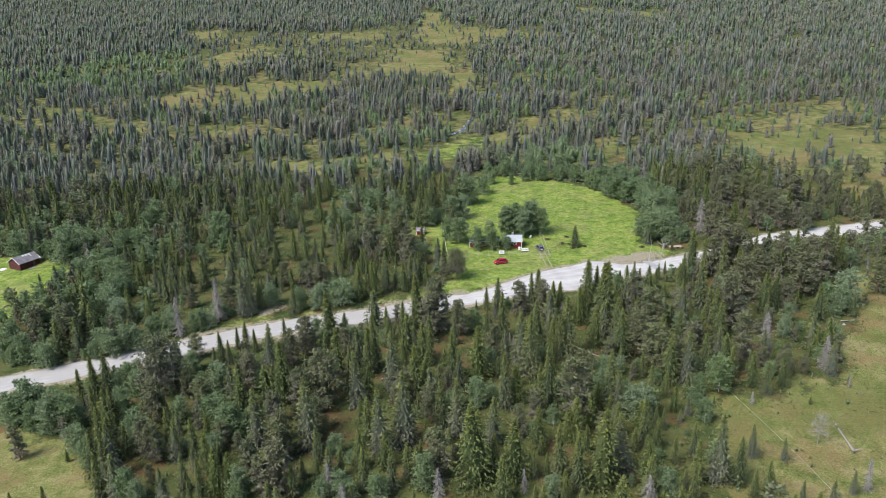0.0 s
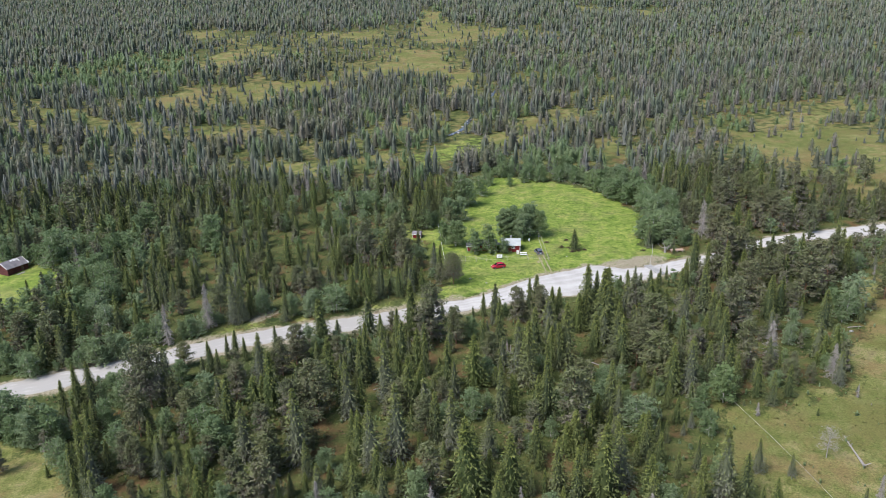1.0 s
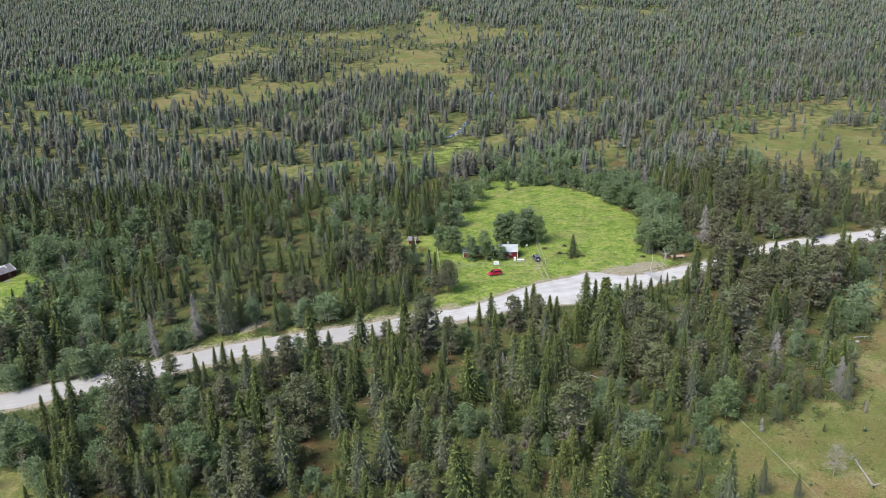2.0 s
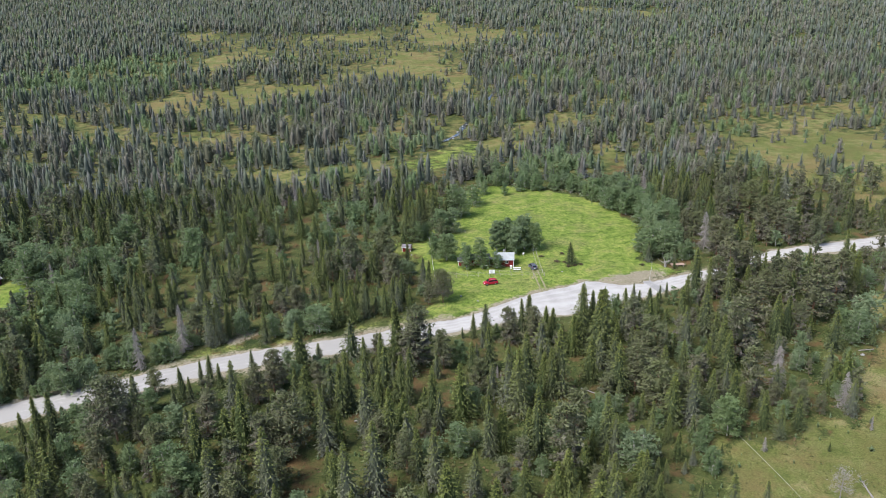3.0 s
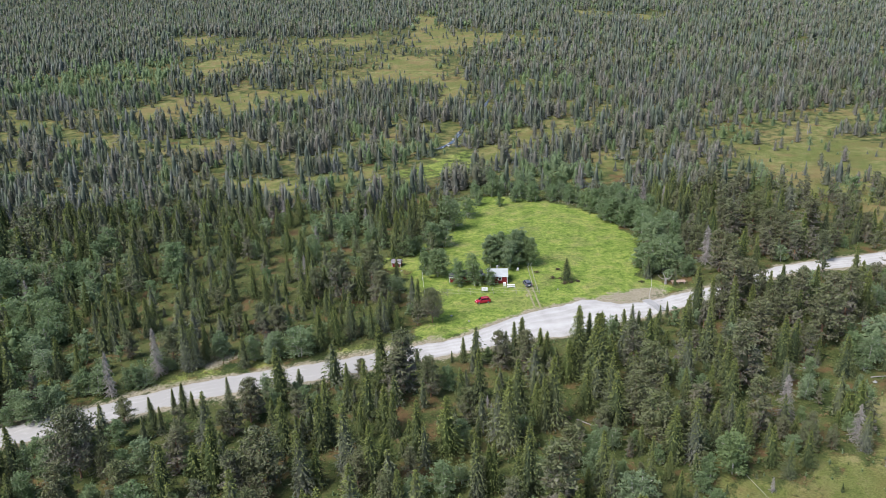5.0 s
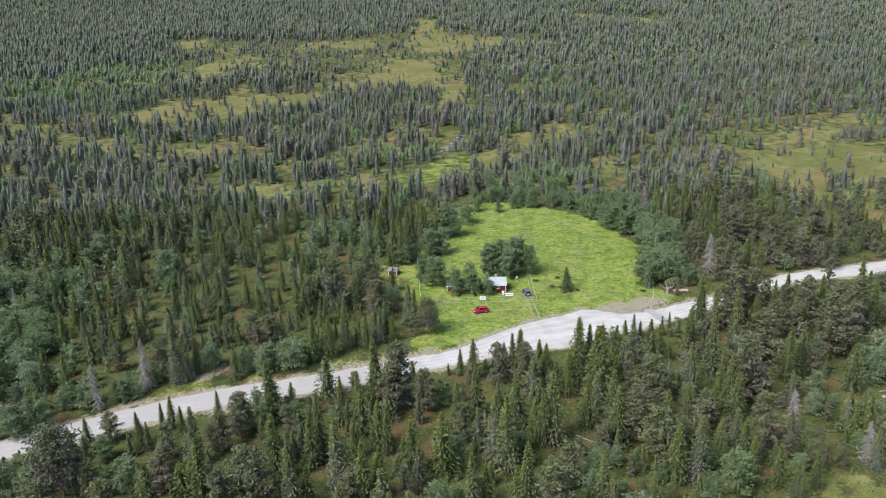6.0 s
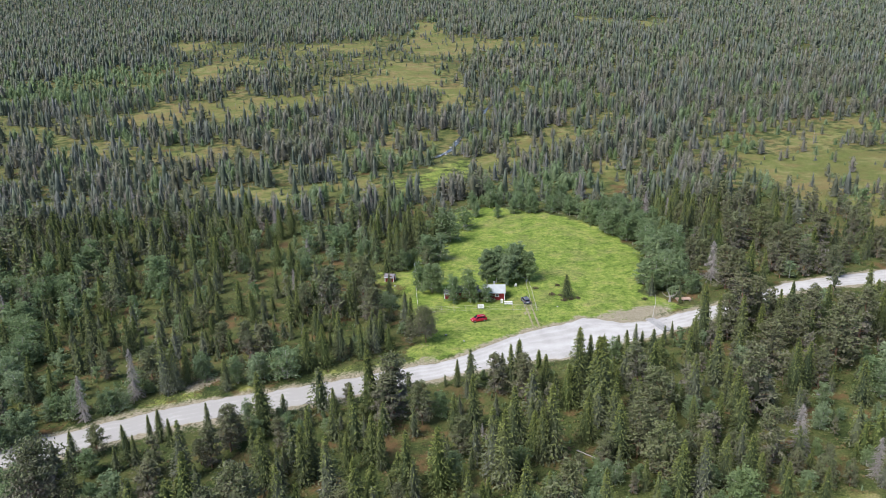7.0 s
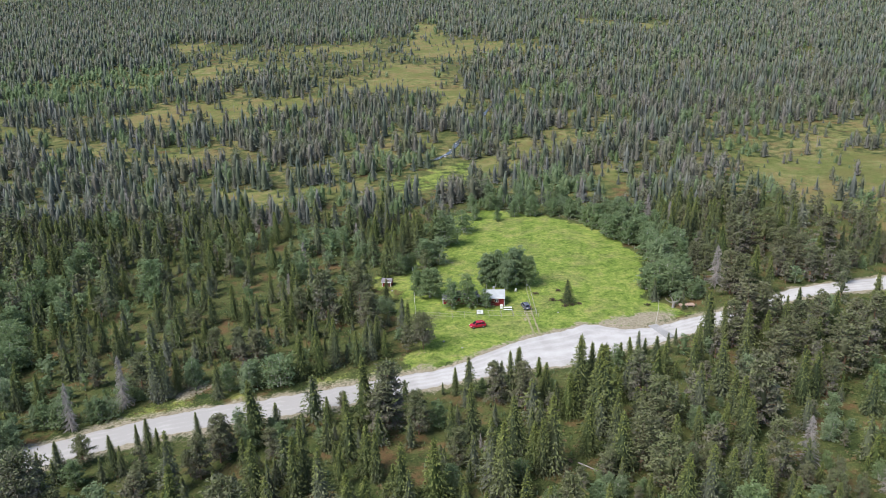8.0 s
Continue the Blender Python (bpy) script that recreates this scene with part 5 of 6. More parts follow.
def car(name, label, x, y, turn, paint, rails):
    """A family car, front along +x, 4.3 m long."""
    ob = grounded(name, x, y, turn)
    rings = []
    for px, hw, low, belt in ((-2.12, 0.7, 0.42, 0.9), (-2.05, 0.82, 0.3, 0.98), (-1.5, 0.87, 0.24, 1.02), (0, 0.88, 0.22, 1.0), (1.1, 0.87, 0.24, 0.97), (1.75, 0.82, 0.28, 0.82), (2.05, 0.72, 0.32, 0.7), (2.16, 0.58, 0.4, 0.62)):
        rings.append([(px, -hw * 0.9, low), (px, -hw, low + 0.15), (px, -hw, belt - 0.1), (px, -hw * 0.92, belt), (px, hw * 0.92, belt), (px, hw, belt - 0.1), (px, hw, low + 0.15), (px, hw * 0.9, low)])
    part("body", loft(rings), paint, ob)
    rings = []
    for px, hw, top in ((-2.0, 0.78, 1.0), (-1.7, 0.7, 1.42), (-1.3, 0.66, 1.57), (0.0, 0.66, 1.62), (0.45, 0.66, 1.55), (1.25, 0.78, 0.99)):
        hb = 0.8
        rings.append([(px, -hb, 0.94), (px, -hw, top - 0.06 if top > 1.1 else top - 0.02), (px, -hw * 0.85, top), (px, hw * 0.85, top), (px, hw, top - 0.06 if top > 1.1 else top - 0.02), (px, hb, 0.94)])
    roof = part("roof", loft(rings), paint, ob)
    if rails:
        for s in (-1, 1):
            rod_part("roof_rail", (-1.3, s * 0.55, 1.63), (0.1, s * 0.55, 1.65), 0.025, STEEL, roof)
    panel("windscreen", [(1.2, -0.62, 1.035), (1.2, 0.62, 1.035), (0.5, 0.54, 1.55), (0.5, -0.54, 1.55)], GLASS, ob)
    panel("rear_window", [(-2.01, -0.6, 1.05), (-2.01, 0.6, 1.05), (-1.73, 0.54, 1.42), (-1.73, -0.54, 1.42)], GLASS, ob)
    for s in (-1, 1):
        for a0, a1, b0, b1 in ((0.95, 0.45, 0.1, 0.1), (0.02, 0.02, -0.85, -0.85), (-0.93, -0.93, -1.8, -1.55)):
            panel("side_window", [(a0, s * 0.808, 1.05), (b0, s * 0.808, 1.05), (b1, s * 0.705, 1.46), (a1, s * 0.705, 1.46)], GLASS, ob)
        box_part("mirror", (0.75, s * 0.9 - 0.1, 1.0), (0.9, s * 0.9 + 0.1, 1.14), paint, ob, "", 0.03)
        box_part("headlight", (1.78, s * 0.6 - 0.17, 0.6), (2.09, s * 0.6 + 0.14, 0.76), CLEAR_LAMP, ob, "clear headlight", 0.04)
        box_part("tail_light", (-2.1, s * 0.72 - 0.1, 0.78), (-1.98, s * 0.72 + 0.1, 1.12), RED_LAMP, ob, "red tail light", 0.03)
        for wx in (-1.32, 1.32):
            bm = bmesh.new()
            v, f = tube([(wx, s * 0.66, 0.32), (wx, s * 0.7, 0.32), (wx, s * 0.86, 0.32), (wx, s * 0.9, 0.32)], (0.27, 0.32, 0.32, 0.27), 18)
            vs = [bm.verts.new(c) for c in v]
            for t in f:
                bm.faces.new([vs[i] for i in t])
            bm.faces.new(vs[:18][::-1])
            bm.faces.new(vs[-18:])
            bmesh.ops.recalc_face_normals(bm, faces=bm.faces[:])
            wheel = part("wheel", bm, RUBBER, ob)
            bm = bmesh.new()
            rod(bm, (wx, s * 0.89, 0.32), (wx, s * 0.915, 0.32), 0.2, 0.17, 12)
            part("rim", bm, STEEL, wheel, "dull alloy rim")
    box_part("number_plate", (-2.15, -0.26, 0.62), (-2.125, 0.26, 0.73), WHITE, ob, "plain white plate")
    return tagged(ob, label, "car")


car("red_car", "red family car with roof rails parked on mown grass", 17.9, 216.9, 194, RED_CAR, True)
car("blue_car", "dark blue-grey estate car parked beside the yard fence", 31.6, 227.9, 101, BLUE_CAR, True)


def board():
    ob = grounded("notice_board", 18.9, 224.2, -3)
    for x in (-0.75, 0.75):
        box_part("post", (x - 0.05, -0.05, -0.2), (x + 0.05, 0.05, 1.5), GREY_WOOD, ob)
    face = box_part("panel", (-0.85, -0.09, 0.35), (0.85, -0.052, 1.5), WHITE, ob, "white panel with faded print", 0.01)
    for k, (a, b, z) in enumerate(((-0.5, 0.5, 1.2), (-0.6, 0.35, 1.0), (-0.55, 0.6, 0.8), (-0.4, 0.3, 0.6))):
        box_part("print_line", (a, -0.098, z), (b, -0.091, z + 0.07), BAR_INK, face)
    return tagged(ob, "white notice board on grey posts at the yard fence", "sign")


board()


def picnic_table():
    ob = grounded("picnic_table", 26.7, 226.9, -4)
    for y, z, n in ((-0.75, 0.45, 1), (0.0, 0.75, 2), (0.75, 0.45, 1)):
        for k in range(n + 1):
            w = 0.3 if n == 2 else 0.2
            y0 = y + (k - (n + 1) / 2) * w
            box_part("plank", (-1.15, y0 + 0.01, z - 0.05), (1.15, y0 + w - 0.01, z), WHITE, ob)
    for x in (-0.85, 0.85):
        for s in (-1, 1):
            rod_part("leg", (x, s * 0.75, 0), (x, s * 0.2, 0.7), 0.05, BROWN_WOOD, ob)
        box_part("crossbeam", (x - 0.04, -0.85, 0.33), (x + 0.04, 0.85, 0.4), BROWN_WOOD, ob)
    return tagged(ob, "white-topped picnic table with benches on the lawn", "table")


picnic_table()


def garden_chair(x, y, turn):
    ob = grounded("garden_chair", x, y, turn)
    for sx in (-0.22, 0.22):
        for sy in (-0.2, 0.2):
            box_part("leg", (sx - 0.03, sy - 0.03, 0), (sx + 0.03, sy + 0.03, 0.44), WHITE, ob)
        box_part("armrest", (sx * 1.2 - 0.03, -0.22, 0.62), (sx * 1.2 + 0.03, 0.22, 0.66), WHITE, ob, "", 0.01)
    box_part("seat", (-0.27, -0.25, 0.44), (0.27, 0.25, 0.48), WHITE, ob, "", 0.012)
    box_part("backrest", (-0.27, 0.2, 0.481), (0.27, 0.25, 0.95), WHITE, ob, "", 0.015)
    return tagged(ob, "white garden chair under the big birches", "chair", "white garden chairs")


for x, y, turn in ((32.6, 249.6, 20), (30.0, 239.2, -30)):
    garden_chair(x, y, turn)


def slatted_box():
    ob = grounded("slatted_box", 25.0, 227.9, -4)
    for x in (-0.3, 0.3):
        for y in (-0.25, 0.25):
            box_part("post", (x - 0.04, y - 0.04, 0), (x + 0.04, y + 0.04, 1.05), WHITE, ob)
    for k in range(4):
        box_part("slat", (-0.34, -0.33, 0.1 + k * 0.26), (0.34, -0.292, 0.28 + k * 0.26), WHITE, ob)
    box_part("lid", (-0.38, -0.36, 1.052), (0.38, 0.34, 1.1), WHITE, ob)
    return tagged(ob, "upright white slatted garden box beside the cabin", "garden box")


slatted_box()


def fence(name, label, runs, step, height, wires, post_mat=GREY_WOOD, radius=0.05, wire=0.014):
    """Posts and wires along straight runs of (x, y) points."""
    x0, y0 = runs[0][0]
    ob = grounded(name, x0, y0)
    base = ob.matrix_world.translation
    rng = np.random.default_rng(int(abs(x0) * 10 + abs(y0)))
    for run in runs:
        posts = []
        for (ax, ay), (bx, by) in zip(run, run[1:]):
            n = max(1, round(math.hypot(bx - ax, by - ay) / step))
            posts += [(ax + (bx - ax) * k / n, ay + (by - ay) * k / n) for k in range(n)]
        posts.append(run[-1])
        pts = [Vector((px, py, float(terrain(px, py)))) - base for px, py in posts]
        for p in pts:
            t = Vector((rng.normal(0, 0.04), rng.normal(0, 0.04), height * rng.uniform(0.92, 1.1)))
            rod_part("post", p - Vector((0, 0, 0.25)), p + t, radius, post_mat, ob, radius * 0.85, 5)
        for w in wires:
            bm = bmesh.new()
            for p, q in zip(pts, pts[1:]):
                rod(bm, p + Vector((0, 0, w)), q + Vector((0, 0, w)), wire, None, 4)
            part("wire", bm, CABLE, ob)
    return tagged(ob, label, "fence")


fence("yard_fence", "pale wire fence on grey posts round the cabin yard", [[(1.5, 224.6), (18, 224.9), (34.2, 224.2)], [(1.5, 222.7), (18, 222.7), (34.4, 221.8)]], 3.3, 1.05, (0.5, 0.95), GREY_WOOD, 0.05, 0.018)
fence("side_fence", "double pale rail fence along the meadow side of the yard", [[(34.0, 222.0), (34.2, 236), (34.3, 252)], [(33.0, 226.0), (33.2, 238), (33.4, 252)]], 3.0, 1.1, (0.55, 1.0), GREY_WOOD, 0.04, 0.022)
fence("lane_fence", "old leaning pale fence along the grassy lane", [[(1.5, 224.6), (0.9, 234), (0.6, 243), (-0.4, 258), (3, 268)]], 4.0, 1.2, (0.6, 1.05), WHITE, 0.07, 0.02)
fence("meadow_fence", "grey post and wire fence along the meadow edge", [[(14, 318), (27, 323.5), (47.5, 313.5), (62.5, 299), (70.5, 280), (74.5, 262), (67.5, 238)]], 4.5, 1.15, (0.5, 1.0), GREY_WOOD, 0.06, 0.012)


def cattle_grid():
    ob = grounded("cattle_grid", 64.2, 210.9, 18, 0.17)
    dusty = plain("dusty_steel_bars", (0.26, 0.26, 0.255), (0.34, 0.335, 0.325), 3.0, 0.7, 0.2)
    for y in (-4.0, 4.0):
        box_part("end_beam", (-1.15, y - 0.1, -0.12), (1.15, y + 0.1, 0.04), dusty, ob)
    for x in (-1.2, 1.2):
        box_part("edge_beam", (x - 0.08, -4.1, -0.12), (x + 0.08, 4.1, 0.035), dusty, ob)
    for k in range(13):
        x = -1.05 + k * 0.175
        box_part("bar", (x - 0.055, -3.88, -0.03), (x + 0.055, 3.88, 0.03), dusty, ob)
    return tagged(ob, "dull steel cattle grid set across the gravel road", "cattle grid")


cattle_grid()


def bent_pole():
    ob = grounded("bent_pole", 64.0, 215.6)
    bm = bmesh.new()
    v, f = tube([(0, 0, -0.3), (0.25, 0.1, 2.0), (0.6, 0.2, 4.0), (0.55, 0.3, 6.2)], (0.07, 0.06, 0.05, 0.03), 6)
    vs = [bm.verts.new(c) for c in v]
    for t in f:
        bm.faces.new([vs[i] for i in t])
    part("pole", bm, BIRCH_BARK, ob)
    return tagged(ob, "slender pale bent pole beside the cattle grid", "pole")


bent_pole()


def root_snag():
    ob = grounded("dead_stump", 71.3, 224.9)
    rod_part("trunk", (0, 0, -0.2), (0.1, 0, 1.7), 0.42, DEAD, ob, 0.3, 8)
    for s, pts in ((-1, [(0, 0, 1.5), (-0.9, 0, 1.6), (-1.8, 0.1, 2.2), (-2.3, 0.1, 3.0)]), (1, [(0.1, 0, 1.5), (0.9, 0, 1.7), (1.6, -0.1, 2.3), (1.8, -0.1, 3.1)]), (0, [(0, 0, 1.4), (-0.3, 0.3, 2.3), (-0.7, 0.3, 3.2)])):
        bm = bmesh.new()
        v, f = tube(pts, [0.17 - 0.04 * k for k in range(len(pts))], 6)
        vs = [bm.verts.new(c) for c in v]
        for t in f:
            bm.faces.new([vs[i] for i in t])
        part("branch", bm, DEAD, ob)
    return tagged(ob, "silver-grey dead stump with antler-like spreading branches", "tree stump")


root_snag()


def plank_stage():
    ob = grounded("plank_stack", 75.2, 225.7, -3)
    for k in range(7):
        box_part("plank", (-2.1, -0.95 + k * 0.27, 0.42), (2.1, -0.7 + k * 0.27, 0.5), PALE_WOOD, ob)
    for x in (-1.7, 0, 1.7):
        box_part("bearer", (x - 0.08, -0.95, -0.1), (x + 0.08, 0.95, 0.418), GREY_WOOD, ob)
    return tagged(ob, "low platform of pale pinkish planks at the meadow edge", "wooden platform")


plank_stage()


def fallen_log():
    ob = grounded("fallen_log", 75.7, 121.5)
    bm = bmesh.new()
    v, f = tube([(0.9, 4.8, 0.25), (0.5, 2.0, 0.25), (0.0, -1.5, 0.3), (-0.5, -4.6, 0.4)], (0.06, 0.12, 0.17, 0.25), 7)
    vs = [bm.verts.new(c) for c in v]
    for t in f:
        bm.faces.new([vs[i] for i in t])
    bm.faces.new(vs[-7:])
    part("trunk", bm, DEAD, ob)
    rng = np.random.default_rng(4)
    for k in range(14):
        y = rng.uniform(-1, 4.6)
        rod_part("branch", (0.2 + y * 0.15, y, 0.3), (0.2 + y * 0.15 + rng.uniform(-1.4, 1.6), y + rng.uniform(0.2, 1.2), rng.uniform(0.1, 1.0)), 0.035, DEAD, ob, 0.01, 4)
    rod_part("root", (-0.5, -4.6, 0.4), (0.9, -4.4, 0.7), 0.14, DEAD, ob, 0.05, 5)
    rod_part("root", (-0.5, -4.6, 0.4), (-0.8, -5.2, 0.9), 0.12, DEAD, ob, 0.04, 5)
    return tagged(ob, "pale barkless fallen tree trunk lying on the bog", "log")


fallen_log()


def leaning_trunk():
    ob = grounded("leaning_trunk", 91.0, 221.0)
    rod_part("trunk", (0, 0, -0.2), (5.2, 1.5, 4.6), 0.15, DEAD, ob, 0.06, 6)
    rod_part("branch", (2.6, 0.75, 2.3), (3.2, 0.3, 3.2), 0.04, DEAD, ob, 0.015, 4)
    return tagged(ob, "long grey dead trunk leaning over by the road", "tree trunk")


leaning_trunk()


def windfall(x, y, turn, length):
    ob = grounded("windfall_log", x, y, turn)
    rod_part("trunk", (-length / 2, 0, 0.35), (length / 2, 0, 0.18), 0.14, DEAD, ob, 0.06, 6)
    rng = np.random.default_rng(int(length * 10))
    for k in range(6):
        s = rng.uniform(-0.2, 0.5) * length
        rod_part("branch", (s, 0, 0.25), (s + rng.uniform(0.2, 0.8), rng.uniform(-0.8, 0.8), rng.uniform(0.1, 0.9)), 0.03, DEAD, ob, 0.01, 4)
    return tagged(ob, "pale barkless windfall trunk on the heathy forest floor", "log")


windfall(36.0, 156.0, -40, 6.5)
windfall(-13.0, 150.0, 25, 4.5)
windfall(102.0, 170.0, 10, 4.0)


def barn_junk():
    ob = grounded("tarpaulin_heap", -148.2, 234.0, 20)
    bm = bmesh.new()
    bmesh.ops.create_icosphere(bm, subdivisions=3, radius=0.9)
    for v in bm.verts:
        v.co.x *= 1.2
        v.co.z = max(-0.05, v.co.z * 0.6 + 0.15 * noise.noise(v.co * 2.2))
    part("tarpaulin", bm, WHITE, ob)
    tagged(ob, "heap under a crumpled white tarpaulin beside the barn", "tarpaulin heap")
    ob = grounded("lumber_pile", -138.4, 233.8, 63)
    for k in range(7):
        box_part("board", (-1.6 + 0.1 * k, -0.5 + 0.14 * k, 0.02 + 0.06 * (k % 3)), (1.3 + 0.12 * k, -0.38 + 0.14 * k, 0.07 + 0.06 * (k % 3)), GREY_WOOD, ob)
    tagged(ob, "low pile of grey boards along the barn wall", "lumber")


barn_junk()


def ground_cable():
    ob = grounded("ground_cable", 60.5, 139.0)
    base = ob.matrix_world.translation
    bm = bmesh.new()
    pts = []
    for k in range(41):
        s = k / 40
        x, y = 60.5 + 6.0 * s + 0.5 * math.sin(3 * s), 139.0 - 36 * s
        pts.append((x - base.x, y - base.y, float(terrain(x, y)) - base.z + 0.22))
    v, f = tube(pts, [0.028] * 41, 5)
    vs = [bm.verts.new(c) for c in v]
    for t in f:
        bm.faces.new([vs[i] for i in t])
    part("cable", bm, CABLE, ob)
    return tagged(ob, "thin pale cable lying across the green bog", "cable")


ground_cable()


def stream():
    rng = np.random.default_rng(6)
    mid = resample([(-6, 396), (4, 405), (9.2, 412.5), (14.9, 423.5), (17.6, 438), (23.5, 462), (29.3, 476), (34, 500), (38, 518), (44, 540)], 0)
    half = 1.2 + 0.4 * np.sin(np.arange(len(mid)) * 0.21)
    d = np.gradient(mid, axis=0)
    nrm = np.stack([-d[:, 1], d[:, 0]], 1) / np.linalg.norm(d, axis=1)[:, None]
    L, R = mid + nrm * half[:, None], mid - nrm * half[:, None]
    v = np.vstack([np.column_stack([L, terrain(L[:, 0], L[:, 1]) + 0.25]), np.column_stack([R, terrain(R[:, 0], R[:, 1]) + 0.25])])
    n = len(mid)
    i = np.arange(n - 1)
    tagged(new("stream", mesh_from("stream", v, np.stack([i, i + 1, i + n + 1, i + n], 1), [WATER])), "narrow dark stream with white riffles through the woods", "water", "", "structure")
    for k in range(26):
        j = int(rng.integers(20, n - 4))
        p = mid[j] + nrm[j] * rng.uniform(-2.2, 2.2)
        boulder("boulder", p[0], p[1], rng.uniform(0.4, 1.1), "pale grey boulder in the stream bed", "stream boulders", k)


def boulder(name, x, y, size, label, group, seed):
    r = random.Random(seed)
    bm = bmesh.new()
    bmesh.ops.create_icosphere(bm, subdivisions=2, radius=size)
    for v in bm.verts:
        v.co *= 0.75 + 0.45 * noise.noise(v.co * (1.3 / size) + Vector((seed, 0, 0)))
        v.co.z *= 0.7
    me = bpy.data.meshes.new(name)
    bm.to_mesh(me)
    bm.free()
    me.materials.append(STONE)
    ob = new(name, me)
    ob.matrix_world = pose(x, y, float(terrain(x, y)) + size * 0.22, 0, 0, r.uniform(0, 360))
    return tagged(ob, label, "boulder", group)


stream()
for k, (x, y, s) in enumerate(((13.5, 205.5, 0.35), (-19, 187, 0.3), (40, 224, 0.3), (9, 209, 0.45), (100, 168, 0.6), (88, 175, 0.5), (67, 213.5, 0.35), (-6, 243, 0.4))):
    boulder("boulder", x, y, s, "small pale grey stone on the grass", "loose stones", 60 + k)


def tussocks():
    """Coarse grass and sedge clumps on the meadow, verges and bogs."""
    rng = np.random.default_rng(31)
    x, y = rng.uniform(-150, 200, 110000), rng.uniform(100, 330, 110000)
    ok = np.abs(x - 6) < 0.6 * y + 5
    x, y = x[ok], y[ok]
    fld, bog, road, verge = masks(x, y)
    yard = (x > 0) & (x < 36) & (y < 245)
    u = rng.random(len(x))
    on_field = (fld > 0.5) & (u < np.where(yard, 0.06, 0.3))
    on_bog = (bog > 0) & (fld < 0) & (u < 0.4)
    heath = (fld < -1) & (bog <= 0) & (road < -3) & (u < 0.5)
    ok = (road < -1.0) & (on_field | on_bog | heath | ((verge > 0) & (u < 0.4)))
    x, y, fld, bog, heath = x[ok], y[ok], fld[ok], bog[ok], heath[ok]
    n, blades = len(x), 4
    a = rng.uniform(0, 6.28, (n, blades))
    h = rng.uniform(0.05, 0.12, (n, 1)) * np.where(heath, 2.0, np.where(bog > 0, 1.3, 1.0))[:, None]
    w = rng.uniform(0.1, 0.26, (n, 1)) * np.where(heath, 1.5, 1.0)[:, None]
    z = terrain(x, y)[:, None]
    cx, cy = x[:, None], y[:, None]
    tip = np.stack([cx + np.cos(a) * w * 1.4, cy + np.sin(a) * w * 1.4, z + h + 0 * a], 2)
    p1 = np.stack([cx + np.cos(a + 1.3) * w, cy + np.sin(a + 1.3) * w, z + 0 * a - 0.05], 2)
    p2 = np.stack([cx + np.cos(a - 1.3) * w, cy + np.sin(a - 1.3) * w, z + 0 * a - 0.05], 2)
    v = np.stack([tip, p1, p2], 2).reshape(-1, 3)
    slot = np.repeat(np.where(heath, 2, np.where((bog > 0) | (fld < 0), 1, 0)), blades)
    me = mesh_from("grass_tussocks", v, np.arange(len(v)).reshape(-1, 3), [MEADOW_GRASS, SEDGE, HEATH], slot, {"lichen": np.zeros(len(v)), "fresh": np.zeros(len(v)), "tree": np.repeat(rng.random(n), blades * 3)})
    tagged(new("grass_tussocks", me), "coarse grass tufts, bog sedge and low heath shrubs", "grass", "", "stuff")


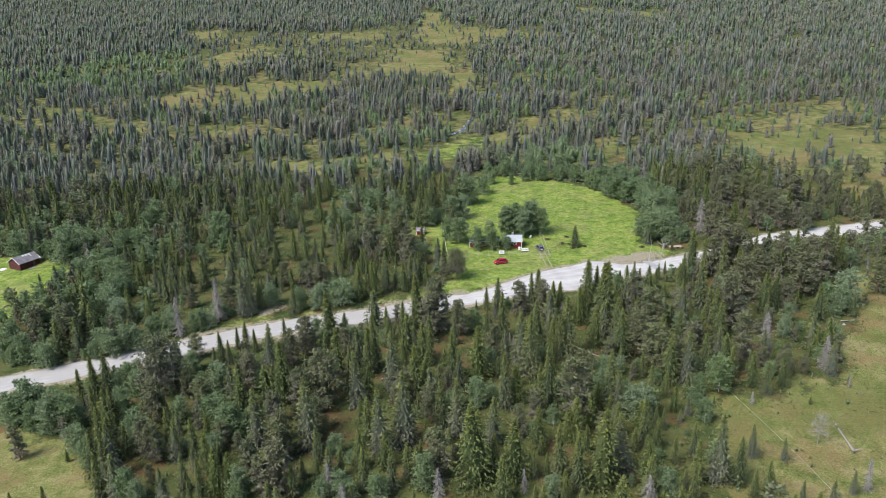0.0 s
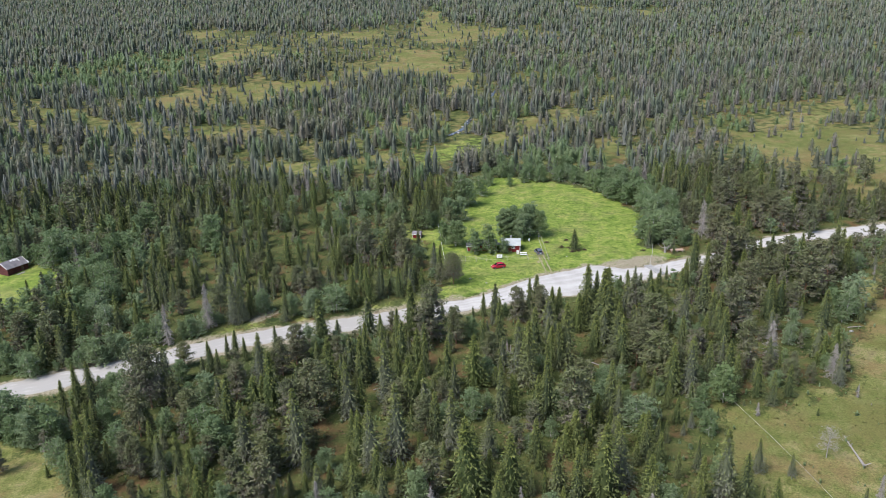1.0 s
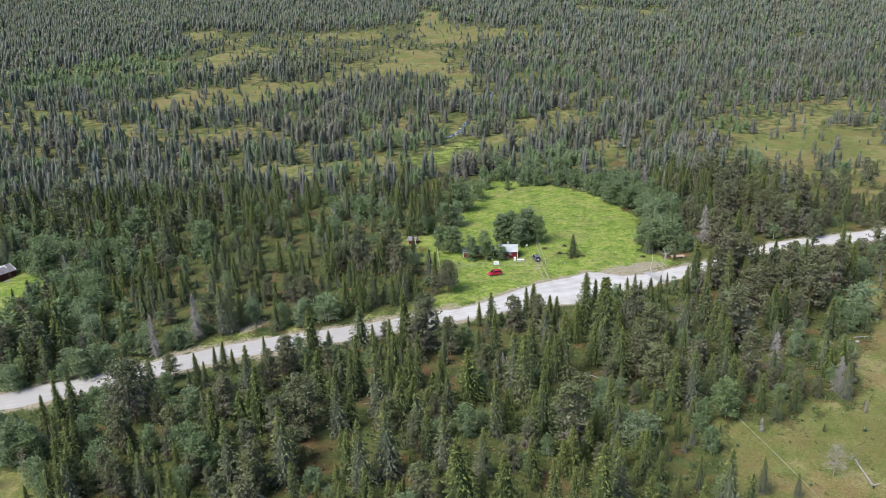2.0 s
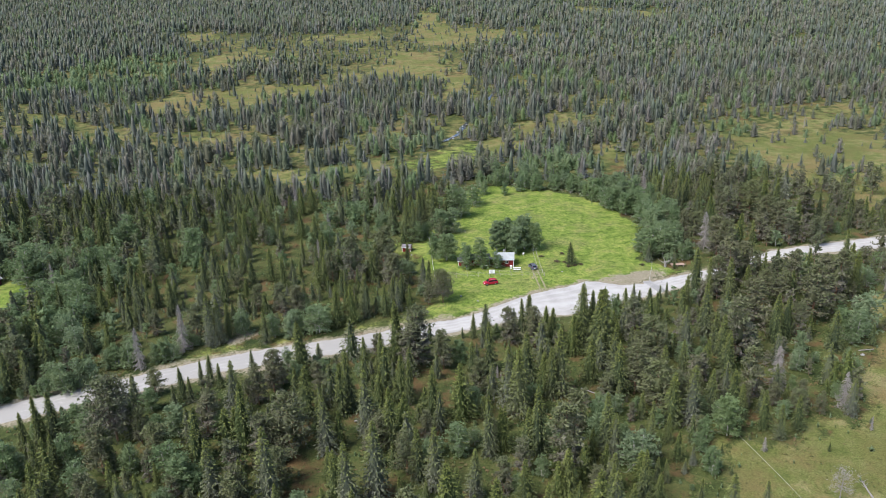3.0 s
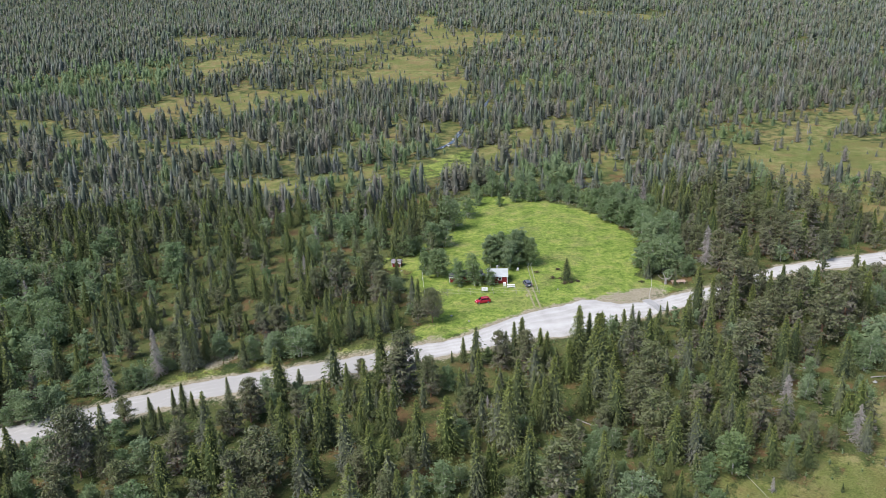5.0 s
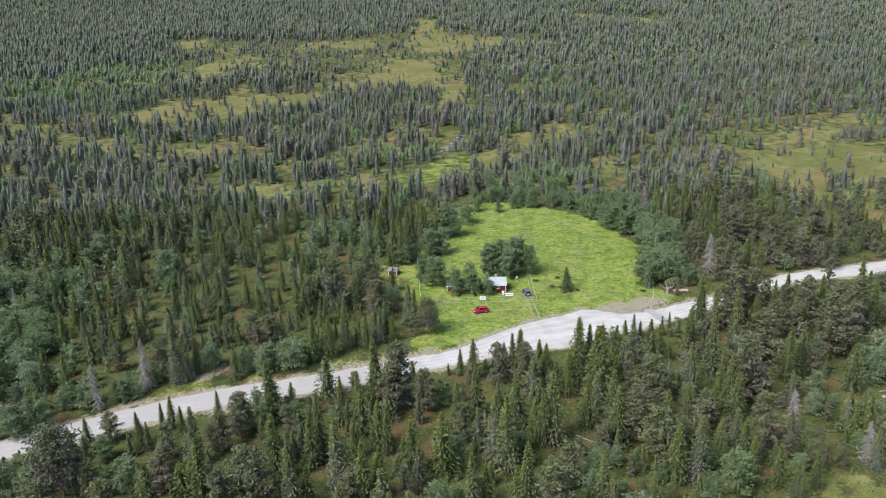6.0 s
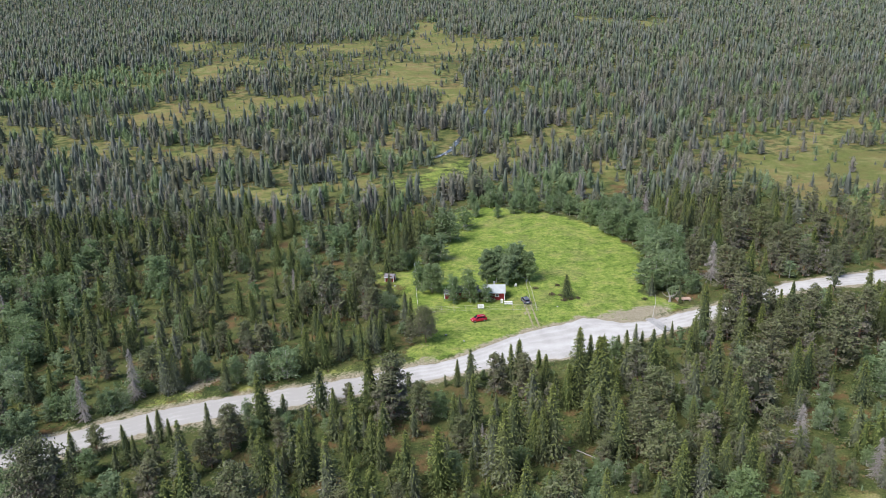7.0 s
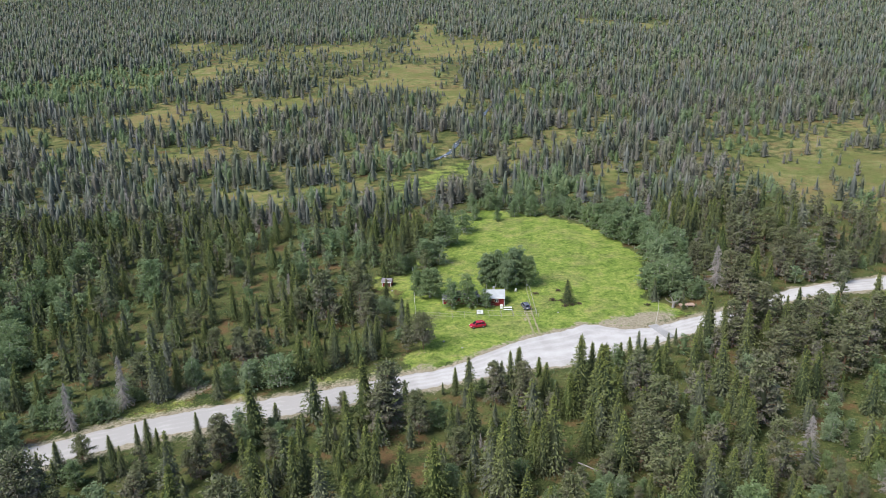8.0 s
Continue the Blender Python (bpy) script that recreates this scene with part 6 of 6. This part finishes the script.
MEADOW_GRASS = foliage("meadow_grass", [(0.075, 0.12, 0.02), (0.1, 0.15, 0.03), (0.125, 0.165, 0.04), (0.09, 0.14, 0.025)], (0.1, 0.1, 0.06), 0.3)
HEATH = foliage("heath_shrubs", [(0.075, 0.1, 0.03), (0.105, 0.11, 0.04), (0.13, 0.092, 0.048), (0.09, 0.118, 0.034)], (0.1, 0.1, 0.06), 0.15)
SEDGE = foliage("bog_sedge", [(0.09, 0.105, 0.03), (0.13, 0.13, 0.05), (0.15, 0.13, 0.06), (0.1, 0.12, 0.035)], (0.1, 0.1, 0.06), 0.3)
tussocks()


BRACKEN = foliage("brown_shrub_leaves", [(0.075, 0.07, 0.04), (0.09, 0.065, 0.045), (0.065, 0.075, 0.035), (0.085, 0.08, 0.045)], (0.12, 0.1, 0.07), 0.15)


def shrub(x, y, wide, tall, seed):
    """A low brown clump: loose twigs and leaves on a rounded core."""
    v, f, _, g = crown_form(seed, tall, wide, 90, 0.24, False, 0.0)
    me = mesh_from("shrub", v, f, [BRACKEN], None, {"lichen": g[:, 0], "fresh": np.zeros(len(v)), "tree": np.zeros(len(v))})
    ob = new("shrub", me)
    ob.matrix_world = pose(x, y, float(terrain(x, y)) - 0.05)
    return tagged(ob, "low dark brown shrub clump in the meadow grass", "shrub", "shrubs in the meadow")


for k, (x, y, wide) in enumerate(((35.6, 237.2, 1.1), (42.3, 238.7, 0.9), (39.7, 232.2, 1.0), (42.0, 231.6, 0.8), (44.6, 228.6, 1.0), (42.6, 228.0, 1.2), (46.6, 229.2, 0.9), (64.9, 226.8, 1.0))):
    shrub(x, y, wide, 0.55 + 0.1 * (k % 3), 300 + k)


def wheel_track(off):
    """One dirt rut from the road to the parked car."""
    ys = np.arange(207.5, 226.5, 0.6)
    rng = np.random.default_rng(int(off * 10) + 40)
    xs = 32.45 + off - 0.035 * (ys - 217) + 0.9 * np.exp(-(ys - 207) / 3.0) + rng.normal(0, 0.04, len(ys))
    w = 0.24 + rng.normal(0, 0.05, len(ys))
    v = np.vstack([np.column_stack([xs - w, ys, terrain(xs, ys) + 0.035]), np.column_stack([xs + w, ys, terrain(xs, ys) + 0.035])])
    n = len(ys)
    i = np.arange(n - 1)
    ob = new("wheel_track", mesh_from("wheel_track", v, np.stack([i, i + n, i + n + 1, i + 1], 1), [DIRT]))
    return tagged(ob, "pale worn dirt rut through the grass", "wheel track", "", "structure")


DIRT = plain("worn_dirt", (0.15, 0.15, 0.07), (0.24, 0.22, 0.14), 0.8, 0.95, 0, 0.1)
for off in (-0.75, 0.75):
    wheel_track(off)
